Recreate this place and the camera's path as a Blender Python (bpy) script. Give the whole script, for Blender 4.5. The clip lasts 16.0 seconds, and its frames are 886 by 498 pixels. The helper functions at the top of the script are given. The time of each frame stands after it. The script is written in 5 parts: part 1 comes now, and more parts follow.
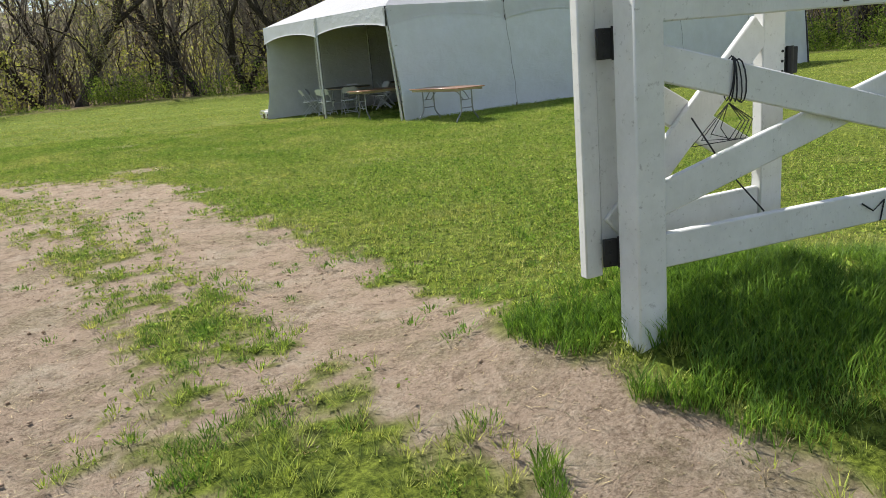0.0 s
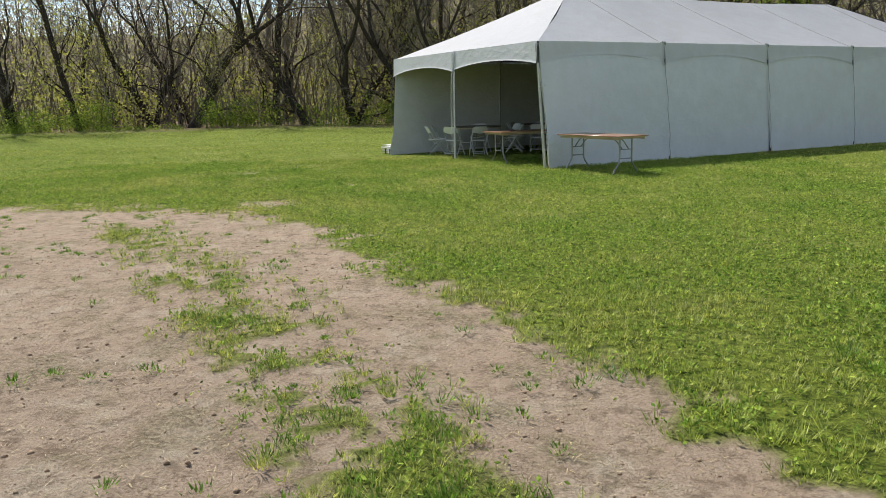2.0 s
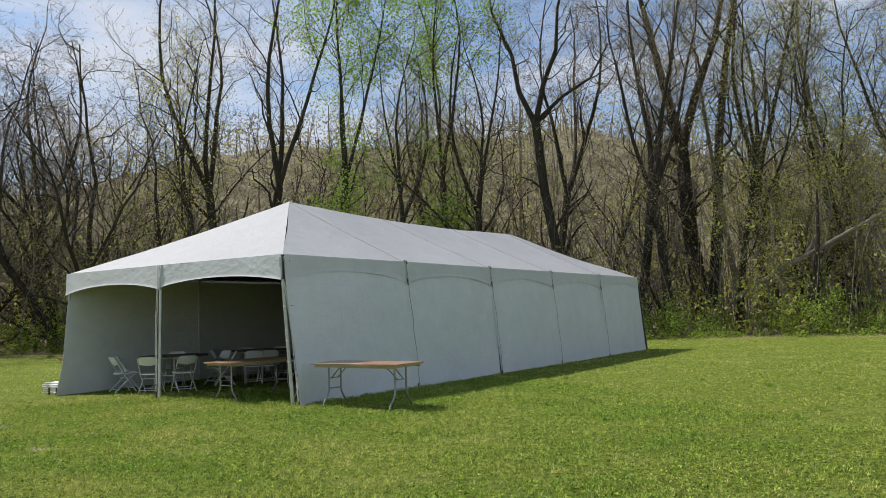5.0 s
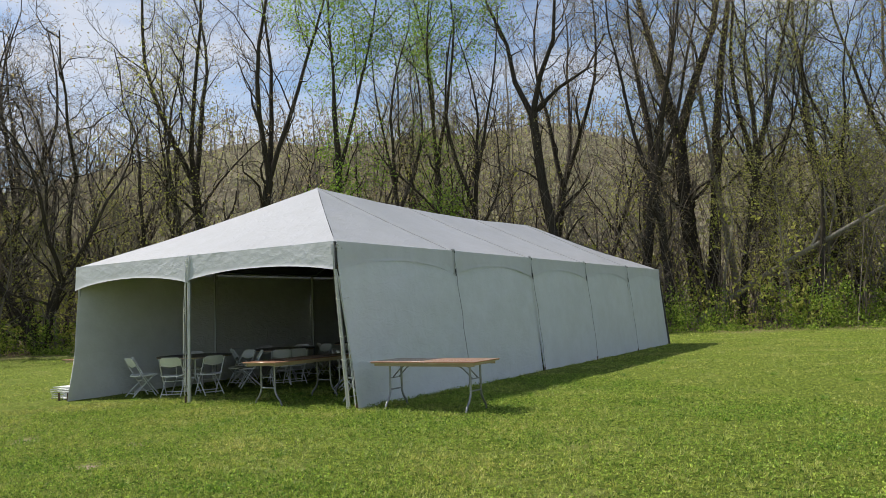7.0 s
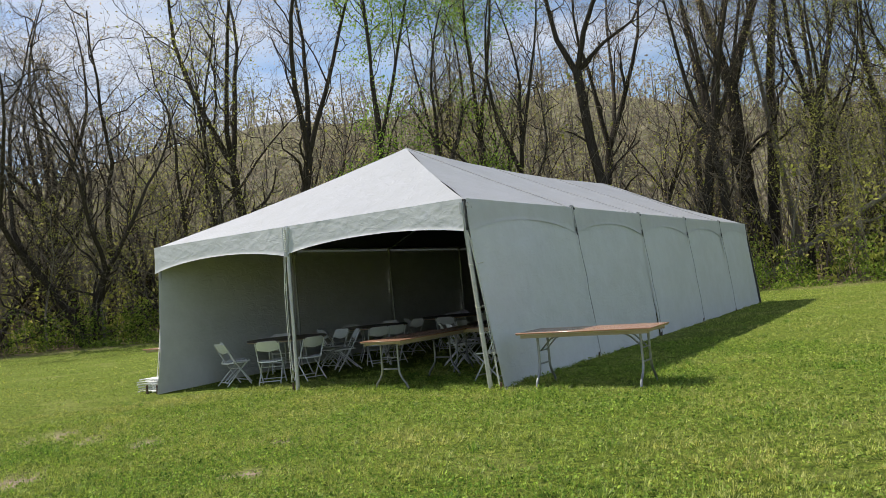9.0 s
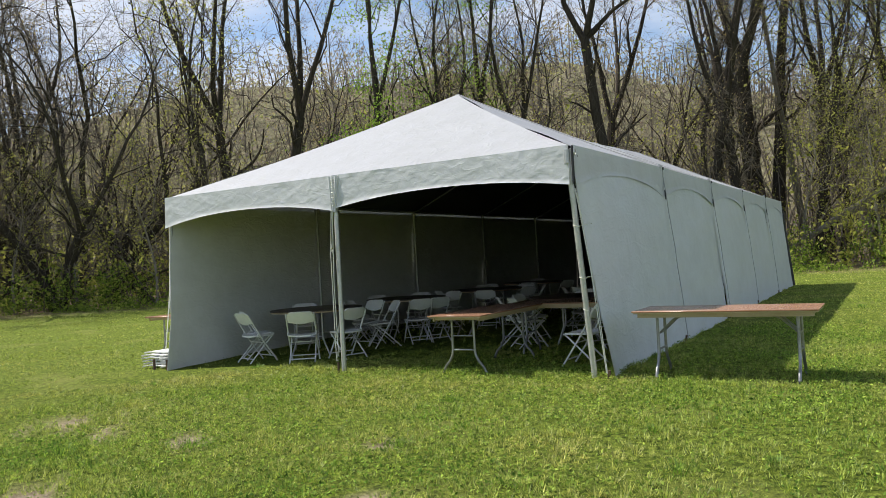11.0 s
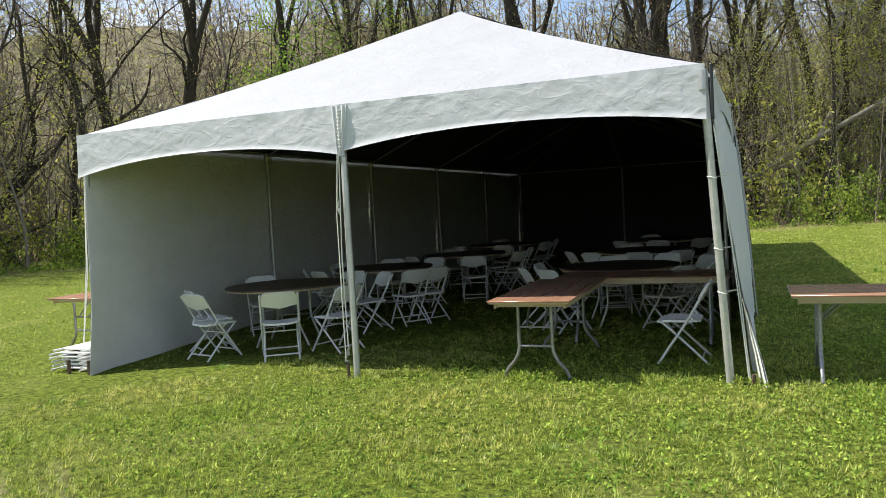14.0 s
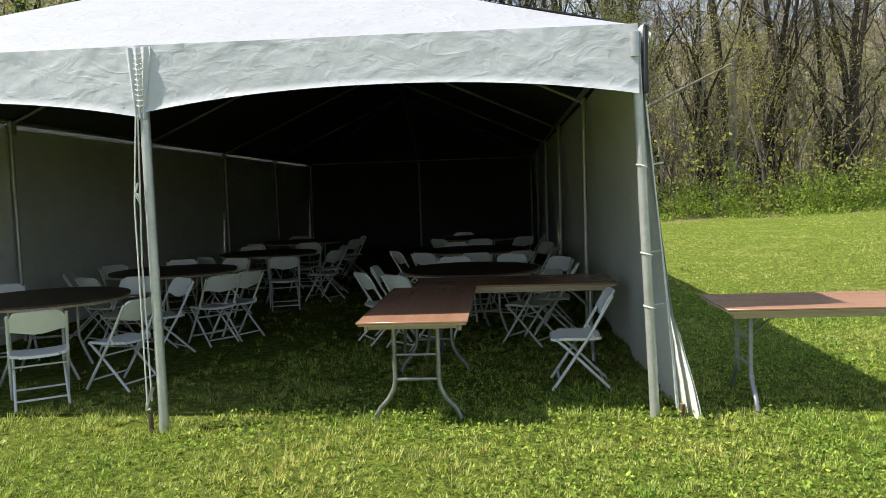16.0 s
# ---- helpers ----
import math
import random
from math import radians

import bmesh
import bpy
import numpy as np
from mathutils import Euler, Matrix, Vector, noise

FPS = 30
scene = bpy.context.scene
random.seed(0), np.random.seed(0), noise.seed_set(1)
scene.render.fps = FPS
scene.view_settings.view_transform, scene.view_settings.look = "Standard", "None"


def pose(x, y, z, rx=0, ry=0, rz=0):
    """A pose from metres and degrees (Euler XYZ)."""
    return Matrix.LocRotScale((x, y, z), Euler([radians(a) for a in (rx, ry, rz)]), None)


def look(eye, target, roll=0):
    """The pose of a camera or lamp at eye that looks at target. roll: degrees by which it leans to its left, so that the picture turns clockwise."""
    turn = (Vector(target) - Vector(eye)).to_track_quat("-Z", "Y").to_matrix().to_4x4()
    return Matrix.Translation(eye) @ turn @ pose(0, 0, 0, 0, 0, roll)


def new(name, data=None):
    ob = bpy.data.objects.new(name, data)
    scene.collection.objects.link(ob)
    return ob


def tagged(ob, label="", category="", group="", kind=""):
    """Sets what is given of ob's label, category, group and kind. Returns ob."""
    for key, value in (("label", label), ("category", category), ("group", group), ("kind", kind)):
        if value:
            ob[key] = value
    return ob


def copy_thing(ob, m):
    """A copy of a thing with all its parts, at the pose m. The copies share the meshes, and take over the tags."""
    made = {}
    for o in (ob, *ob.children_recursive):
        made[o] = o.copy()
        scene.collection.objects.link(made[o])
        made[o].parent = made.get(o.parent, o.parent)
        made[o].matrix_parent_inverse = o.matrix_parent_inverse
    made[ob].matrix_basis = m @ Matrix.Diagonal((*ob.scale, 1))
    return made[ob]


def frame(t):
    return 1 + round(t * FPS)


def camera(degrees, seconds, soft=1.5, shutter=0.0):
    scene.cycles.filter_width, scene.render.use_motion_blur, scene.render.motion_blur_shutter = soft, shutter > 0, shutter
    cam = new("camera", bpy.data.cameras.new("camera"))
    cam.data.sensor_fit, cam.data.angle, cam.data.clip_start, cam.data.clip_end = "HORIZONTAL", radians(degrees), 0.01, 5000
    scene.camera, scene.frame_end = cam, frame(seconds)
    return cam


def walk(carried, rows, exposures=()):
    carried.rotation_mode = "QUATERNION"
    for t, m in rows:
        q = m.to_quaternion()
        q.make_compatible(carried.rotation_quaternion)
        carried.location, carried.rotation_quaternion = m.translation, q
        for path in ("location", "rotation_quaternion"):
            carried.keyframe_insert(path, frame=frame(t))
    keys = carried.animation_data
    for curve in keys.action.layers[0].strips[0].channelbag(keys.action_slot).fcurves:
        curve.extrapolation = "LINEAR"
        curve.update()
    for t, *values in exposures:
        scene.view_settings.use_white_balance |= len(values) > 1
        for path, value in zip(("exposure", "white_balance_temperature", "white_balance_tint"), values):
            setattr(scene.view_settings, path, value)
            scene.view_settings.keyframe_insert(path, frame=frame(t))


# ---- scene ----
cam = camera(60.5, 16.0, soft=0.6)
PATH = [
    (0, (0.127, 0.487, 1.535), (0.101, 2.423, 1.034), -5.1),
    (0.5, (-0.184, 0.931, 1.569), (-0.357, 2.868, 1.101), -6.7),
    (1, (-0.526, 1.362, 1.51), (-0.691, 3.307, 1.076), -0.3),
    (1.5, (-0.806, 1.854, 1.514), (-1.025, 3.795, 1.086), -2.6),
    (2, (-1.124, 2.303, 1.501), (-1.354, 4.252, 1.117), -1.4),
    (2.5, (-1.371, 2.849, 1.503), (-1.516, 4.838, 1.349), -1.8),
    (3, (-1.731, 3.315, 1.527), (-1.88, 5.309, 1.485), -5.4),
    (3.5, (-2.149, 3.75, 1.509), (-1.773, 5.714, 1.545), -3.7),
    (4, (-2.403, 4.201, 1.531), (-1.847, 6.114, 1.703), -3.0),
    (4.5, (-2.688, 4.761, 1.547), (-2.03, 6.642, 1.72), -1.1),
    (6.8, (-3.915, 6.898, 1.499), (-3.147, 8.737, 1.666), -3.4),
    (7, (-4.038, 7.075, 1.499), (-3.272, 8.916, 1.661), -2.2),
    (7.5, (-4.29, 7.526, 1.525), (-3.742, 9.44, 1.723), -2.7),
    (8, (-4.599, 8.057, 1.522), (-4.006, 9.961, 1.675), -5.9),
    (8.5, (-4.835, 8.637, 1.495), (-4.096, 10.493, 1.595), -6.7),
    (9, (-5.116, 9.184, 1.474), (-4.397, 11.048, 1.573), -5.1),
    (9.2, (-5.214, 9.417, 1.469), (-4.481, 11.276, 1.562), -4.0),
    (11.3, (-5.942, 11.889, 1.45), (-5.148, 13.725, 1.461), -3.2),
    (11.5, (-6.038, 12.074, 1.458), (-5.253, 13.914, 1.446), -3.0),
    (12, (-6.149, 12.579, 1.449), (-5.353, 14.407, 1.299), -2.5),
    (12.5, (-6.188, 13.161, 1.502), (-5.355, 14.973, 1.35), -2.2),
    (13, (-6.273, 13.752, 1.568), (-5.266, 15.474, 1.427), -2.0),
    (13.5, (-6.191, 14.326, 1.612), (-5.134, 16.019, 1.48), -2.9),
    (14, (-6.218, 14.832, 1.616), (-5.155, 16.522, 1.51), -3.2),
    (14.5, (-6.227, 15.296, 1.547), (-5.09, 16.938, 1.46), -2.6),
    (15, (-6.113, 15.781, 1.616), (-4.962, 17.413, 1.511), -2.7),
    (15.5, (-6.012, 16.283, 1.622), (-4.583, 17.677, 1.493), -2.3),
    (16, (-5.747, 16.683, 1.609), (-4.225, 17.973, 1.463), -1.9),
]
walk(cam, [(t, look(eye, target, roll)) for t, eye, target, roll in PATH], [(0.0, 0.76), (1.0, 0.64), (2.0, 0.64), (3.4, 0.34), (4.6, 0.54), (7.0, 0.54), (8.0, 0.50), (9.0, 0.62), (11.5, 0.82), (13.0, 1.05), (16.0, 1.10)])

# ---- sky and sun ----
TENT = Matrix.Translation((-0.87, 18.95, 0)) @ Matrix.Rotation(radians(35.9), 4, "Z")
AX_U, AX_V = Vector((0.8100, 0.5864, 0)), Vector((-0.5864, 0.8100, 0))
SUN_WAY = AX_V * -0.735 + AX_U * 0.15 + Vector((0, 0, -1))

world = bpy.data.worlds.new("sky")
scene.world = world
world.use_nodes = True
wn, wl = world.node_tree.nodes, world.node_tree.links
wn.clear()
w_out = wn.new("ShaderNodeOutputWorld")
w_bg = wn.new("ShaderNodeBackground")
w_sky = wn.new("ShaderNodeTexSky")
w_sky.sky_type, w_sky.sun_disc = "NISHITA", False
w_sky.sun_elevation, w_sky.sun_rotation = radians(53.6), math.atan2(-0.586, 0.81)
w_sky.air_density, w_sky.dust_density = 1.0, 0.6
w_tc, w_map = wn.new("ShaderNodeTexCoord"), wn.new("ShaderNodeMapping")
w_map.inputs["Scale"].default_value = (1.6, 2.2, 6.5)
w_noise = wn.new("ShaderNodeTexNoise")
w_noise.inputs["Scale"].default_value, w_noise.inputs["Detail"].default_value = 2.2, 7
w_noise.inputs["Roughness"].default_value = 0.55
w_ramp = wn.new("ShaderNodeValToRGB")
w_ramp.color_ramp.elements[0].position, w_ramp.color_ramp.elements[1].position = 0.42, 0.66
w_ramp.color_ramp.elements[1].color = (0.85, 0.85, 0.85, 1)
w_mix = wn.new("ShaderNodeMix")
w_mix.data_type = "RGBA"
w_mix.inputs["B"].default_value = (5.6, 5.9, 6.6, 1)
wl.new(w_tc.outputs["Generated"], w_map.inputs["Vector"])
wl.new(w_map.outputs["Vector"], w_noise.inputs["Vector"])
wl.new(w_noise.outputs["Fac"], w_ramp.inputs["Fac"])
wl.new(w_ramp.outputs["Color"], w_mix.inputs["Factor"])
wl.new(w_sky.outputs["Color"], w_mix.inputs["A"])
wl.new(w_mix.outputs["Result"], w_bg.inputs["Color"])
wl.new(w_bg.outputs["Background"], w_out.inputs["Surface"])
w_bg.inputs["Strength"].default_value = 0.088

sun_data = bpy.data.lights.new("sun", "SUN")
sun_data.energy, sun_data.angle, sun_data.color = 4.2, radians(0.5), (1.0, 0.95, 0.86)
sun = new("sun", sun_data)
sun.matrix_world = look((0, 0, 30), Vector((0, 0, 30)) + SUN_WAY)


# ---- materials ----
class Mat:
    """A node material, built up step by step."""

    def __init__(self, name, rough=0.8, metal=0.0, spec=0.3):
        self.m = bpy.data.materials.new(name)
        self.m.use_nodes = True
        self.n, self.l = self.m.node_tree.nodes, self.m.node_tree.links
        self.b = self.n["Principled BSDF"]
        self.out = self.n["Material Output"]
        self.b.inputs["Roughness"].default_value = rough
        self.b.inputs["Metallic"].default_value = metal
        self.b.inputs["Specular IOR Level"].default_value = spec

    def node(self, kind, **values):
        nd = self.n.new("ShaderNode" + kind)
        for key, value in values.items():
            nd.inputs[key].default_value = value
        return nd

    def pos(self, scale=(1, 1, 1), world=False):
        tc = self.n.new("ShaderNodeNewGeometry") if world else self.n.new("ShaderNodeTexCoord")
        mp = self.node("Mapping", Scale=scale)
        self.l.new(tc.outputs["Position" if world else "Object"], mp.inputs["Vector"])
        return mp.outputs["Vector"]

    def noise(self, vec, scale, detail=4, rough=0.6):
        nd = self.node("TexNoise", Scale=scale, Detail=detail, Roughness=rough)
        self.l.new(vec, nd.inputs["Vector"])
        return nd.outputs["Fac"]

    def ramp(self, fac, stops):
        nd = self.n.new("ShaderNodeValToRGB")
        els = nd.color_ramp.elements
        while len(els) < len(stops):
            els.new(0.5)
        for el, (p, c) in zip(els, stops):
            el.position, el.color = p, (*c, 1) if len(c) == 3 else c
        self.l.new(fac, nd.inputs["Fac"])
        return nd.outputs["Color"]

    def mix(self, fac, a, b, blend="MIX"):
        nd = self.n.new("ShaderNodeMix")
        nd.data_type, nd.blend_type = "RGBA", blend
        for sock, v in (("Factor", fac), ("A", a), ("B", b)):
            if isinstance(v, (int, float)):
                nd.inputs[sock].default_value = v
            elif isinstance(v, tuple):
                nd.inputs[sock].default_value = (*v, 1)
            else:
                self.l.new(v, nd.inputs[sock])
        return nd.outputs["Result"]

    def attr(self, name):
        nd = self.n.new("ShaderNodeAttribute")
        nd.attribute_name = name
        return nd.outputs["Fac"]

    def island(self):
        return self.n.new("ShaderNodeNewGeometry").outputs["Random Per Island"]

    def random(self):
        return self.n.new("ShaderNodeObjectInfo").outputs["Random"]

    def color(self, c):
        if isinstance(c, tuple):
            self.b.inputs["Base Color"].default_value = (*c, 1)
        else:
            self.l.new(c, self.b.inputs["Base Color"])
        return self

    def bump(self, h, strength=0.3, distance=0.01):
        nd = self.node("Bump", Strength=strength, Distance=distance)
        self.l.new(h, nd.inputs["Height"])
        self.l.new(nd.outputs["Normal"], self.b.inputs["Normal"])
        return self

    def thin(self, share, c):
        """Lets part of the light through, as leaves and cloth do."""
        tr = self.n.new("ShaderNodeBsdfTranslucent")
        if isinstance(c, tuple):
            tr.inputs["Color"].default_value = (*c, 1)
        else:
            self.l.new(c, tr.inputs["Color"])
        ms = self.node("MixShader", Fac=share)
        self.l.new(self.b.outputs["BSDF"], ms.inputs[1])
        self.l.new(tr.outputs["BSDF"], ms.inputs[2])
        self.l.new(ms.outputs["Shader"], self.out.inputs["Surface"])
        return self


def vinyl(name, c, share, rough=0.45, crease=0.25):
    m = Mat(name, rough, spec=0.4)
    p = m.pos()
    big, fine = m.noise(p, 0.7, 3), m.noise(p, 9, 5, 0.65)
    dirt = m.ramp(m.noise(p, 2.3, 6, 0.7), [(0.35, (1, 1, 1)), (0.8, (0.86, 0.86, 0.83))])
    col = m.mix(1.0, m.mix(big, c, tuple(v * 0.93 for v in c)), dirt, "MULTIPLY")
    m.color(col)
    wr = m.node("TexNoise", Scale=1.7, Detail=3, Distortion=1.6)
    m.l.new(p, wr.inputs["Vector"])
    lines = m.node("TexNoise", Scale=3.4, Detail=3, Distortion=0.7)
    m.l.new(m.pos((1.0, 1.0, 2.0)), lines.inputs["Vector"])
    ridged = m.ramp(lines.outputs["Fac"], [(0.40, (0, 0, 0)), (0.5, (1, 1, 1)), (0.60, (0, 0, 0))])
    m.bump(m.mix(crease, m.mix(0.35, wr.outputs["Fac"], fine), ridged), 0.42, 0.03)
    if share:
        m.thin(share, c)
    return m.m


# One white vinyl: roof colour greyed for full sun, walls lightened for shade.
M_ROOF = vinyl("roof vinyl greyed for sun", (0.375, 0.38, 0.40), 0.0)
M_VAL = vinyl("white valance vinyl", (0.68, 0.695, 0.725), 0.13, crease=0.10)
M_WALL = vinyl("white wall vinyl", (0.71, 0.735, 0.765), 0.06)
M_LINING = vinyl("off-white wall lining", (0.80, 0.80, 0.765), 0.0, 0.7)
# Interior shade is put into this colour; the wall lining stays off-white.
M_LINING_SHADE = vinyl("roof and end lining with interior shade in its colour", (0.07, 0.07, 0.068), 0.0, 0.7)


def simple(name, a, b, scale, rough=0.6, metal=0.0, bump=0.2, dist=0.003, stretch=(1, 1, 1), spec=0.3):
    m = Mat(name, rough, metal, spec)
    p = m.pos(stretch)
    f = m.noise(p, scale, 6, 0.65)
    g = m.noise(p, scale * 0.13, 3)
    m.color(m.mix(0.5, m.ramp(f, [(0.3, a), (0.7, b)]), m.ramp(g, [(0.35, b), (0.65, a)])))
    m.bump(f, bump, dist)
    return m.m


M_ALU = simple("weathered aluminium tube", (0.42, 0.42, 0.41), (0.62, 0.62, 0.60), 30, 0.45, 0.6)
M_STEEL = simple("galvanised steel leg", (0.38, 0.38, 0.37), (0.58, 0.58, 0.56), 40, 0.4, 0.75)
M_BLACK = simple("black painted hinge iron", (0.012, 0.012, 0.012), (0.03, 0.03, 0.03), 60, 0.55)
M_STRAP = simple("dark webbing strap", (0.02, 0.022, 0.025), (0.05, 0.05, 0.055), 50, 0.9)
M_ROPE = simple("white rope", (0.55, 0.55, 0.5), (0.75, 0.75, 0.7), 120, 0.9)
M_SEAM = simple("grey laced seam", (0.29, 0.295, 0.30), (0.43, 0.435, 0.44), 60, 0.7)
M_CHAIR = simple("white chair plastic", (0.72, 0.72, 0.70), (0.82, 0.82, 0.80), 14, 0.42, spec=0.45)
M_CHAIR_TUBE = simple("white enamelled chair tube", (0.60, 0.60, 0.58), (0.74, 0.74, 0.72), 30, 0.4, spec=0.45)
M_LEG_RAFTER = simple("dull grey steel, table legs and shade-toned rafters", (0.20, 0.20, 0.20), (0.40, 0.40, 0.39), 40, 0.4, 0.75)
M_TOP = simple("red-brown laminate table top", (0.29, 0.150, 0.092), (0.38, 0.215, 0.142), 5, 0.24, stretch=(0.8, 9, 4), spec=0.5)
M_ROUND_TOP = simple("dark brown round table top", (0.050, 0.034, 0.024), (0.085, 0.056, 0.040), 6, 0.42, stretch=(6, 0.8, 4), spec=0.35)
M_EDGE = simple("pale plywood edge", (0.40, 0.31, 0.19), (0.54, 0.44, 0.30), 16, 0.65, stretch=(1, 1, 8))
M_STAKE = simple("rusty iron stake", (0.06, 0.035, 0.02), (0.14, 0.10, 0.07), 40, 0.8)


def paint_white():
    m = Mat("weathered white fence paint", 0.62)
    p = m.pos((1, 1, 1))
    grain = m.noise(m.pos((30, 30, 2.5)), 3, 6, 0.7)
    spots = m.ramp(m.noise(p, 34, 4, 0.7), [(0.60, (1, 1, 1)), (0.72, (0.30, 0.28, 0.25))])
    wash = m.ramp(m.noise(p, 3.1, 5, 0.7), [(0.35, (0.70, 0.70, 0.69)), (0.75, (0.54, 0.54, 0.52))])
    m.color(m.mix(0.55, wash, m.mix(1.0, wash, spots, "MULTIPLY")))
    m.bump(grain, 0.35, 0.004)
    return m.m


M_PAINT = paint_white()


def ground_mat():
    m = Mat("field soil, lawn and bare track", 0.95, spec=0.08)
    p = m.pos(world=True)
    big, mid = m.noise(p, 0.22, 4), m.noise(p, 1.6, 6, 0.65)
    fine, grit = m.noise(p, 14, 8, 0.72), m.noise(p, 55, 6, 0.75)
    lawn = m.mix(mid, m.ramp(fine, [(0.38, (0.034, 0.062, 0.009)), (0.64, (0.23, 0.31, 0.04))]),
                 m.ramp(fine, [(0.38, (0.056, 0.085, 0.013)), (0.64, (0.32, 0.375, 0.062))]))
    lawn = m.mix(1.0, lawn, m.ramp(grit, [(0.34, (0.35, 0.36, 0.34)), (0.52, (0.9, 0.9, 0.9)), (0.68, (1.3, 1.25, 1.2))]), "MULTIPLY")
    dry = m.ramp(m.noise(p, 0.55, 5, 0.6), [(0.55, (0, 0, 0)), (0.72, (1, 1, 1))])
    lawn = m.mix(m.mix(0.45, (0.0, 0.0, 0.0), dry), lawn, (0.30, 0.29, 0.10))
    pale = m.ramp(m.noise(p, 1.9, 6, 0.7), [(0.50, (0, 0, 0)), (0.66, (1, 1, 1))])
    straw = m.noise(m.pos((1, 7, 1), True), 22, 6, 0.7)
    earth = m.ramp(grit, [(0.30, (0.11, 0.078, 0.055)), (0.46, (0.345, 0.262, 0.192)), (0.70, (0.57, 0.46, 0.36))])
    earth = m.mix(m.ramp(m.noise(p, 0.9, 5, 0.65), [(0.4, (0, 0, 0)), (0.65, (1, 1, 1))]), earth, m.ramp(fine, [(0.3, (0.31, 0.23, 0.168)), (0.7, (0.47, 0.37, 0.28))]))
    earth = m.mix(m.ramp(straw, [(0.66, (0, 0, 0)), (0.72, (1, 1, 1))]), earth, (0.40, 0.33, 0.21))
    earth = m.mix(pale, earth, m.ramp(grit, [(0.3, (0.32, 0.26, 0.19)), (0.7, (0.54, 0.46, 0.36))]))
    stain = m.ramp(m.noise(p, 8.0, 9, 0.8), [(0.39, (0.26, 0.235, 0.20)), (0.50, (1, 1, 1))])
    earth = m.mix(0.55, earth, m.mix(1.0, earth, stain, "MULTIPLY"))
    mat_fac = m.ramp(m.noise(p, 1.5, 8, 0.78), [(0.50, (0, 0, 0)), (0.60, (1, 1, 1))])
    dead = m.ramp(m.noise(p, 30, 8, 0.8), [(0.36, (0.055, 0.045, 0.028)), (0.50, (0.22, 0.185, 0.115)), (0.66, (0.48, 0.41, 0.28))])
    earth = m.mix(m.mix(0.7, (0.0, 0.0, 0.0), mat_fac), earth, dead)
    thatch = m.ramp(fine, [(0.32, (0.10, 0.10, 0.035)), (0.68, (0.36, 0.34, 0.16))])
    bare = m.attr("bare")
    col = m.mix(m.ramp(bare, [(0.15, (0, 0, 0)), (0.42, (1, 1, 1))]), lawn, thatch)
    col = m.mix(m.ramp(bare, [(0.40, (0, 0, 0)), (0.62, (1, 1, 1))]), col, earth)
    leafy = m.ramp(m.noise(p, 9, 8, 0.75), [(0.3, (0.10, 0.075, 0.048)), (0.55, (0.30, 0.225, 0.145)), (0.75, (0.46, 0.375, 0.25))])
    col = m.mix(m.attr("litter"), col, leafy)
    m.color(col)
    m.bump(m.mix(0.45, m.noise(m.pos((1, 1, 1), True), 22, 8, 0.8), grit), 1.0, 0.05)
    return m.m


M_GROUND = ground_mat()


def blade_mat(name, dark, light, dryc, share=0.35, rough=0.52, spec=0.38):
    m = Mat(name, rough, spec=spec)
    r = m.island()
    p = m.pos(world=True)
    patch = m.ramp(m.noise(p, 0.5, 5, 0.6), [(0.40, (0, 0, 0)), (0.70, (1, 1, 1))])
    col = m.mix(r, dark, light)
    col = m.mix(m.mix(0.75, (0.0, 0.0, 0.0), patch), col, dryc)
    clump = m.ramp(m.noise(p, 13, 4, 0.7), [(0.34, (0.40, 0.46, 0.42)), (0.50, (1.0, 1.0, 1.0)), (0.66, (1.45, 1.36, 1.2))])
    col = m.mix(1.0, col, clump, "MULTIPLY")
    speck = m.ramp(m.noise(p, 30, 3, 0.6), [(0.36, (0.45, 0.5, 0.45)), (0.50, (1.0, 1.0, 1.0)), (0.66, (1.4, 1.35, 1.3))])
    col = m.mix(1.0, col, speck, "MULTIPLY")
    m.color(col)
    m.thin(share, col)
    return m.m


M_GRASS = blade_mat("mown grass", (0.125, 0.215, 0.026), (0.410, 0.500, 0.085), (0.56, 0.51, 0.17))
M_LONG = blade_mat("long rank grass", (0.065, 0.160, 0.016), (0.200, 0.340, 0.036), (0.22, 0.33, 0.055))
M_CLOVER = blade_mat("clover leaves", (0.095, 0.200, 0.030), (0.310, 0.430, 0.072), (0.33, 0.40, 0.08), rough=0.8, spec=0.12)
M_STRAW = blade_mat("dry straw", (0.20, 0.16, 0.08), (0.45, 0.37, 0.22), (0.40, 0.33, 0.19), 0.2)


def bark_mat(name, a, b):
    m = Mat(name, 0.92, spec=0.12)
    p = m.pos((5, 5, 0.8))
    f = m.noise(p, 3.2, 7, 0.72)
    g = m.noise(m.pos(), 0.35, 3)
    col = m.mix(g, m.ramp(f, [(0.3, a), (0.72, b)]), m.ramp(f, [(0.3, tuple(v * 0.8 for v in a)), (0.72, tuple(v * 0.75 for v in b))]))
    m.color(col)
    m.bump(f, 0.9, 0.05)
    return m.m


M_BARK = bark_mat("dark furrowed bark", (0.026, 0.021, 0.017), (0.105, 0.088, 0.072))
M_BARK_GREY = bark_mat("pale grey bark", (0.15, 0.135, 0.11), (0.38, 0.345, 0.29))
M_TWIG = simple("grey-brown twigs", (0.095, 0.079, 0.063), (0.225, 0.190, 0.152), 2, 0.95, bump=0.0)


def leaf_mat(name, a, b, c, share=0.55):
    m = Mat(name, 0.65, spec=0.15)
    col = m.ramp(m.island(), [(0.0, a), (0.5, b), (1.0, c)])
    m.color(col)
    m.thin(share, col)
    return m.m


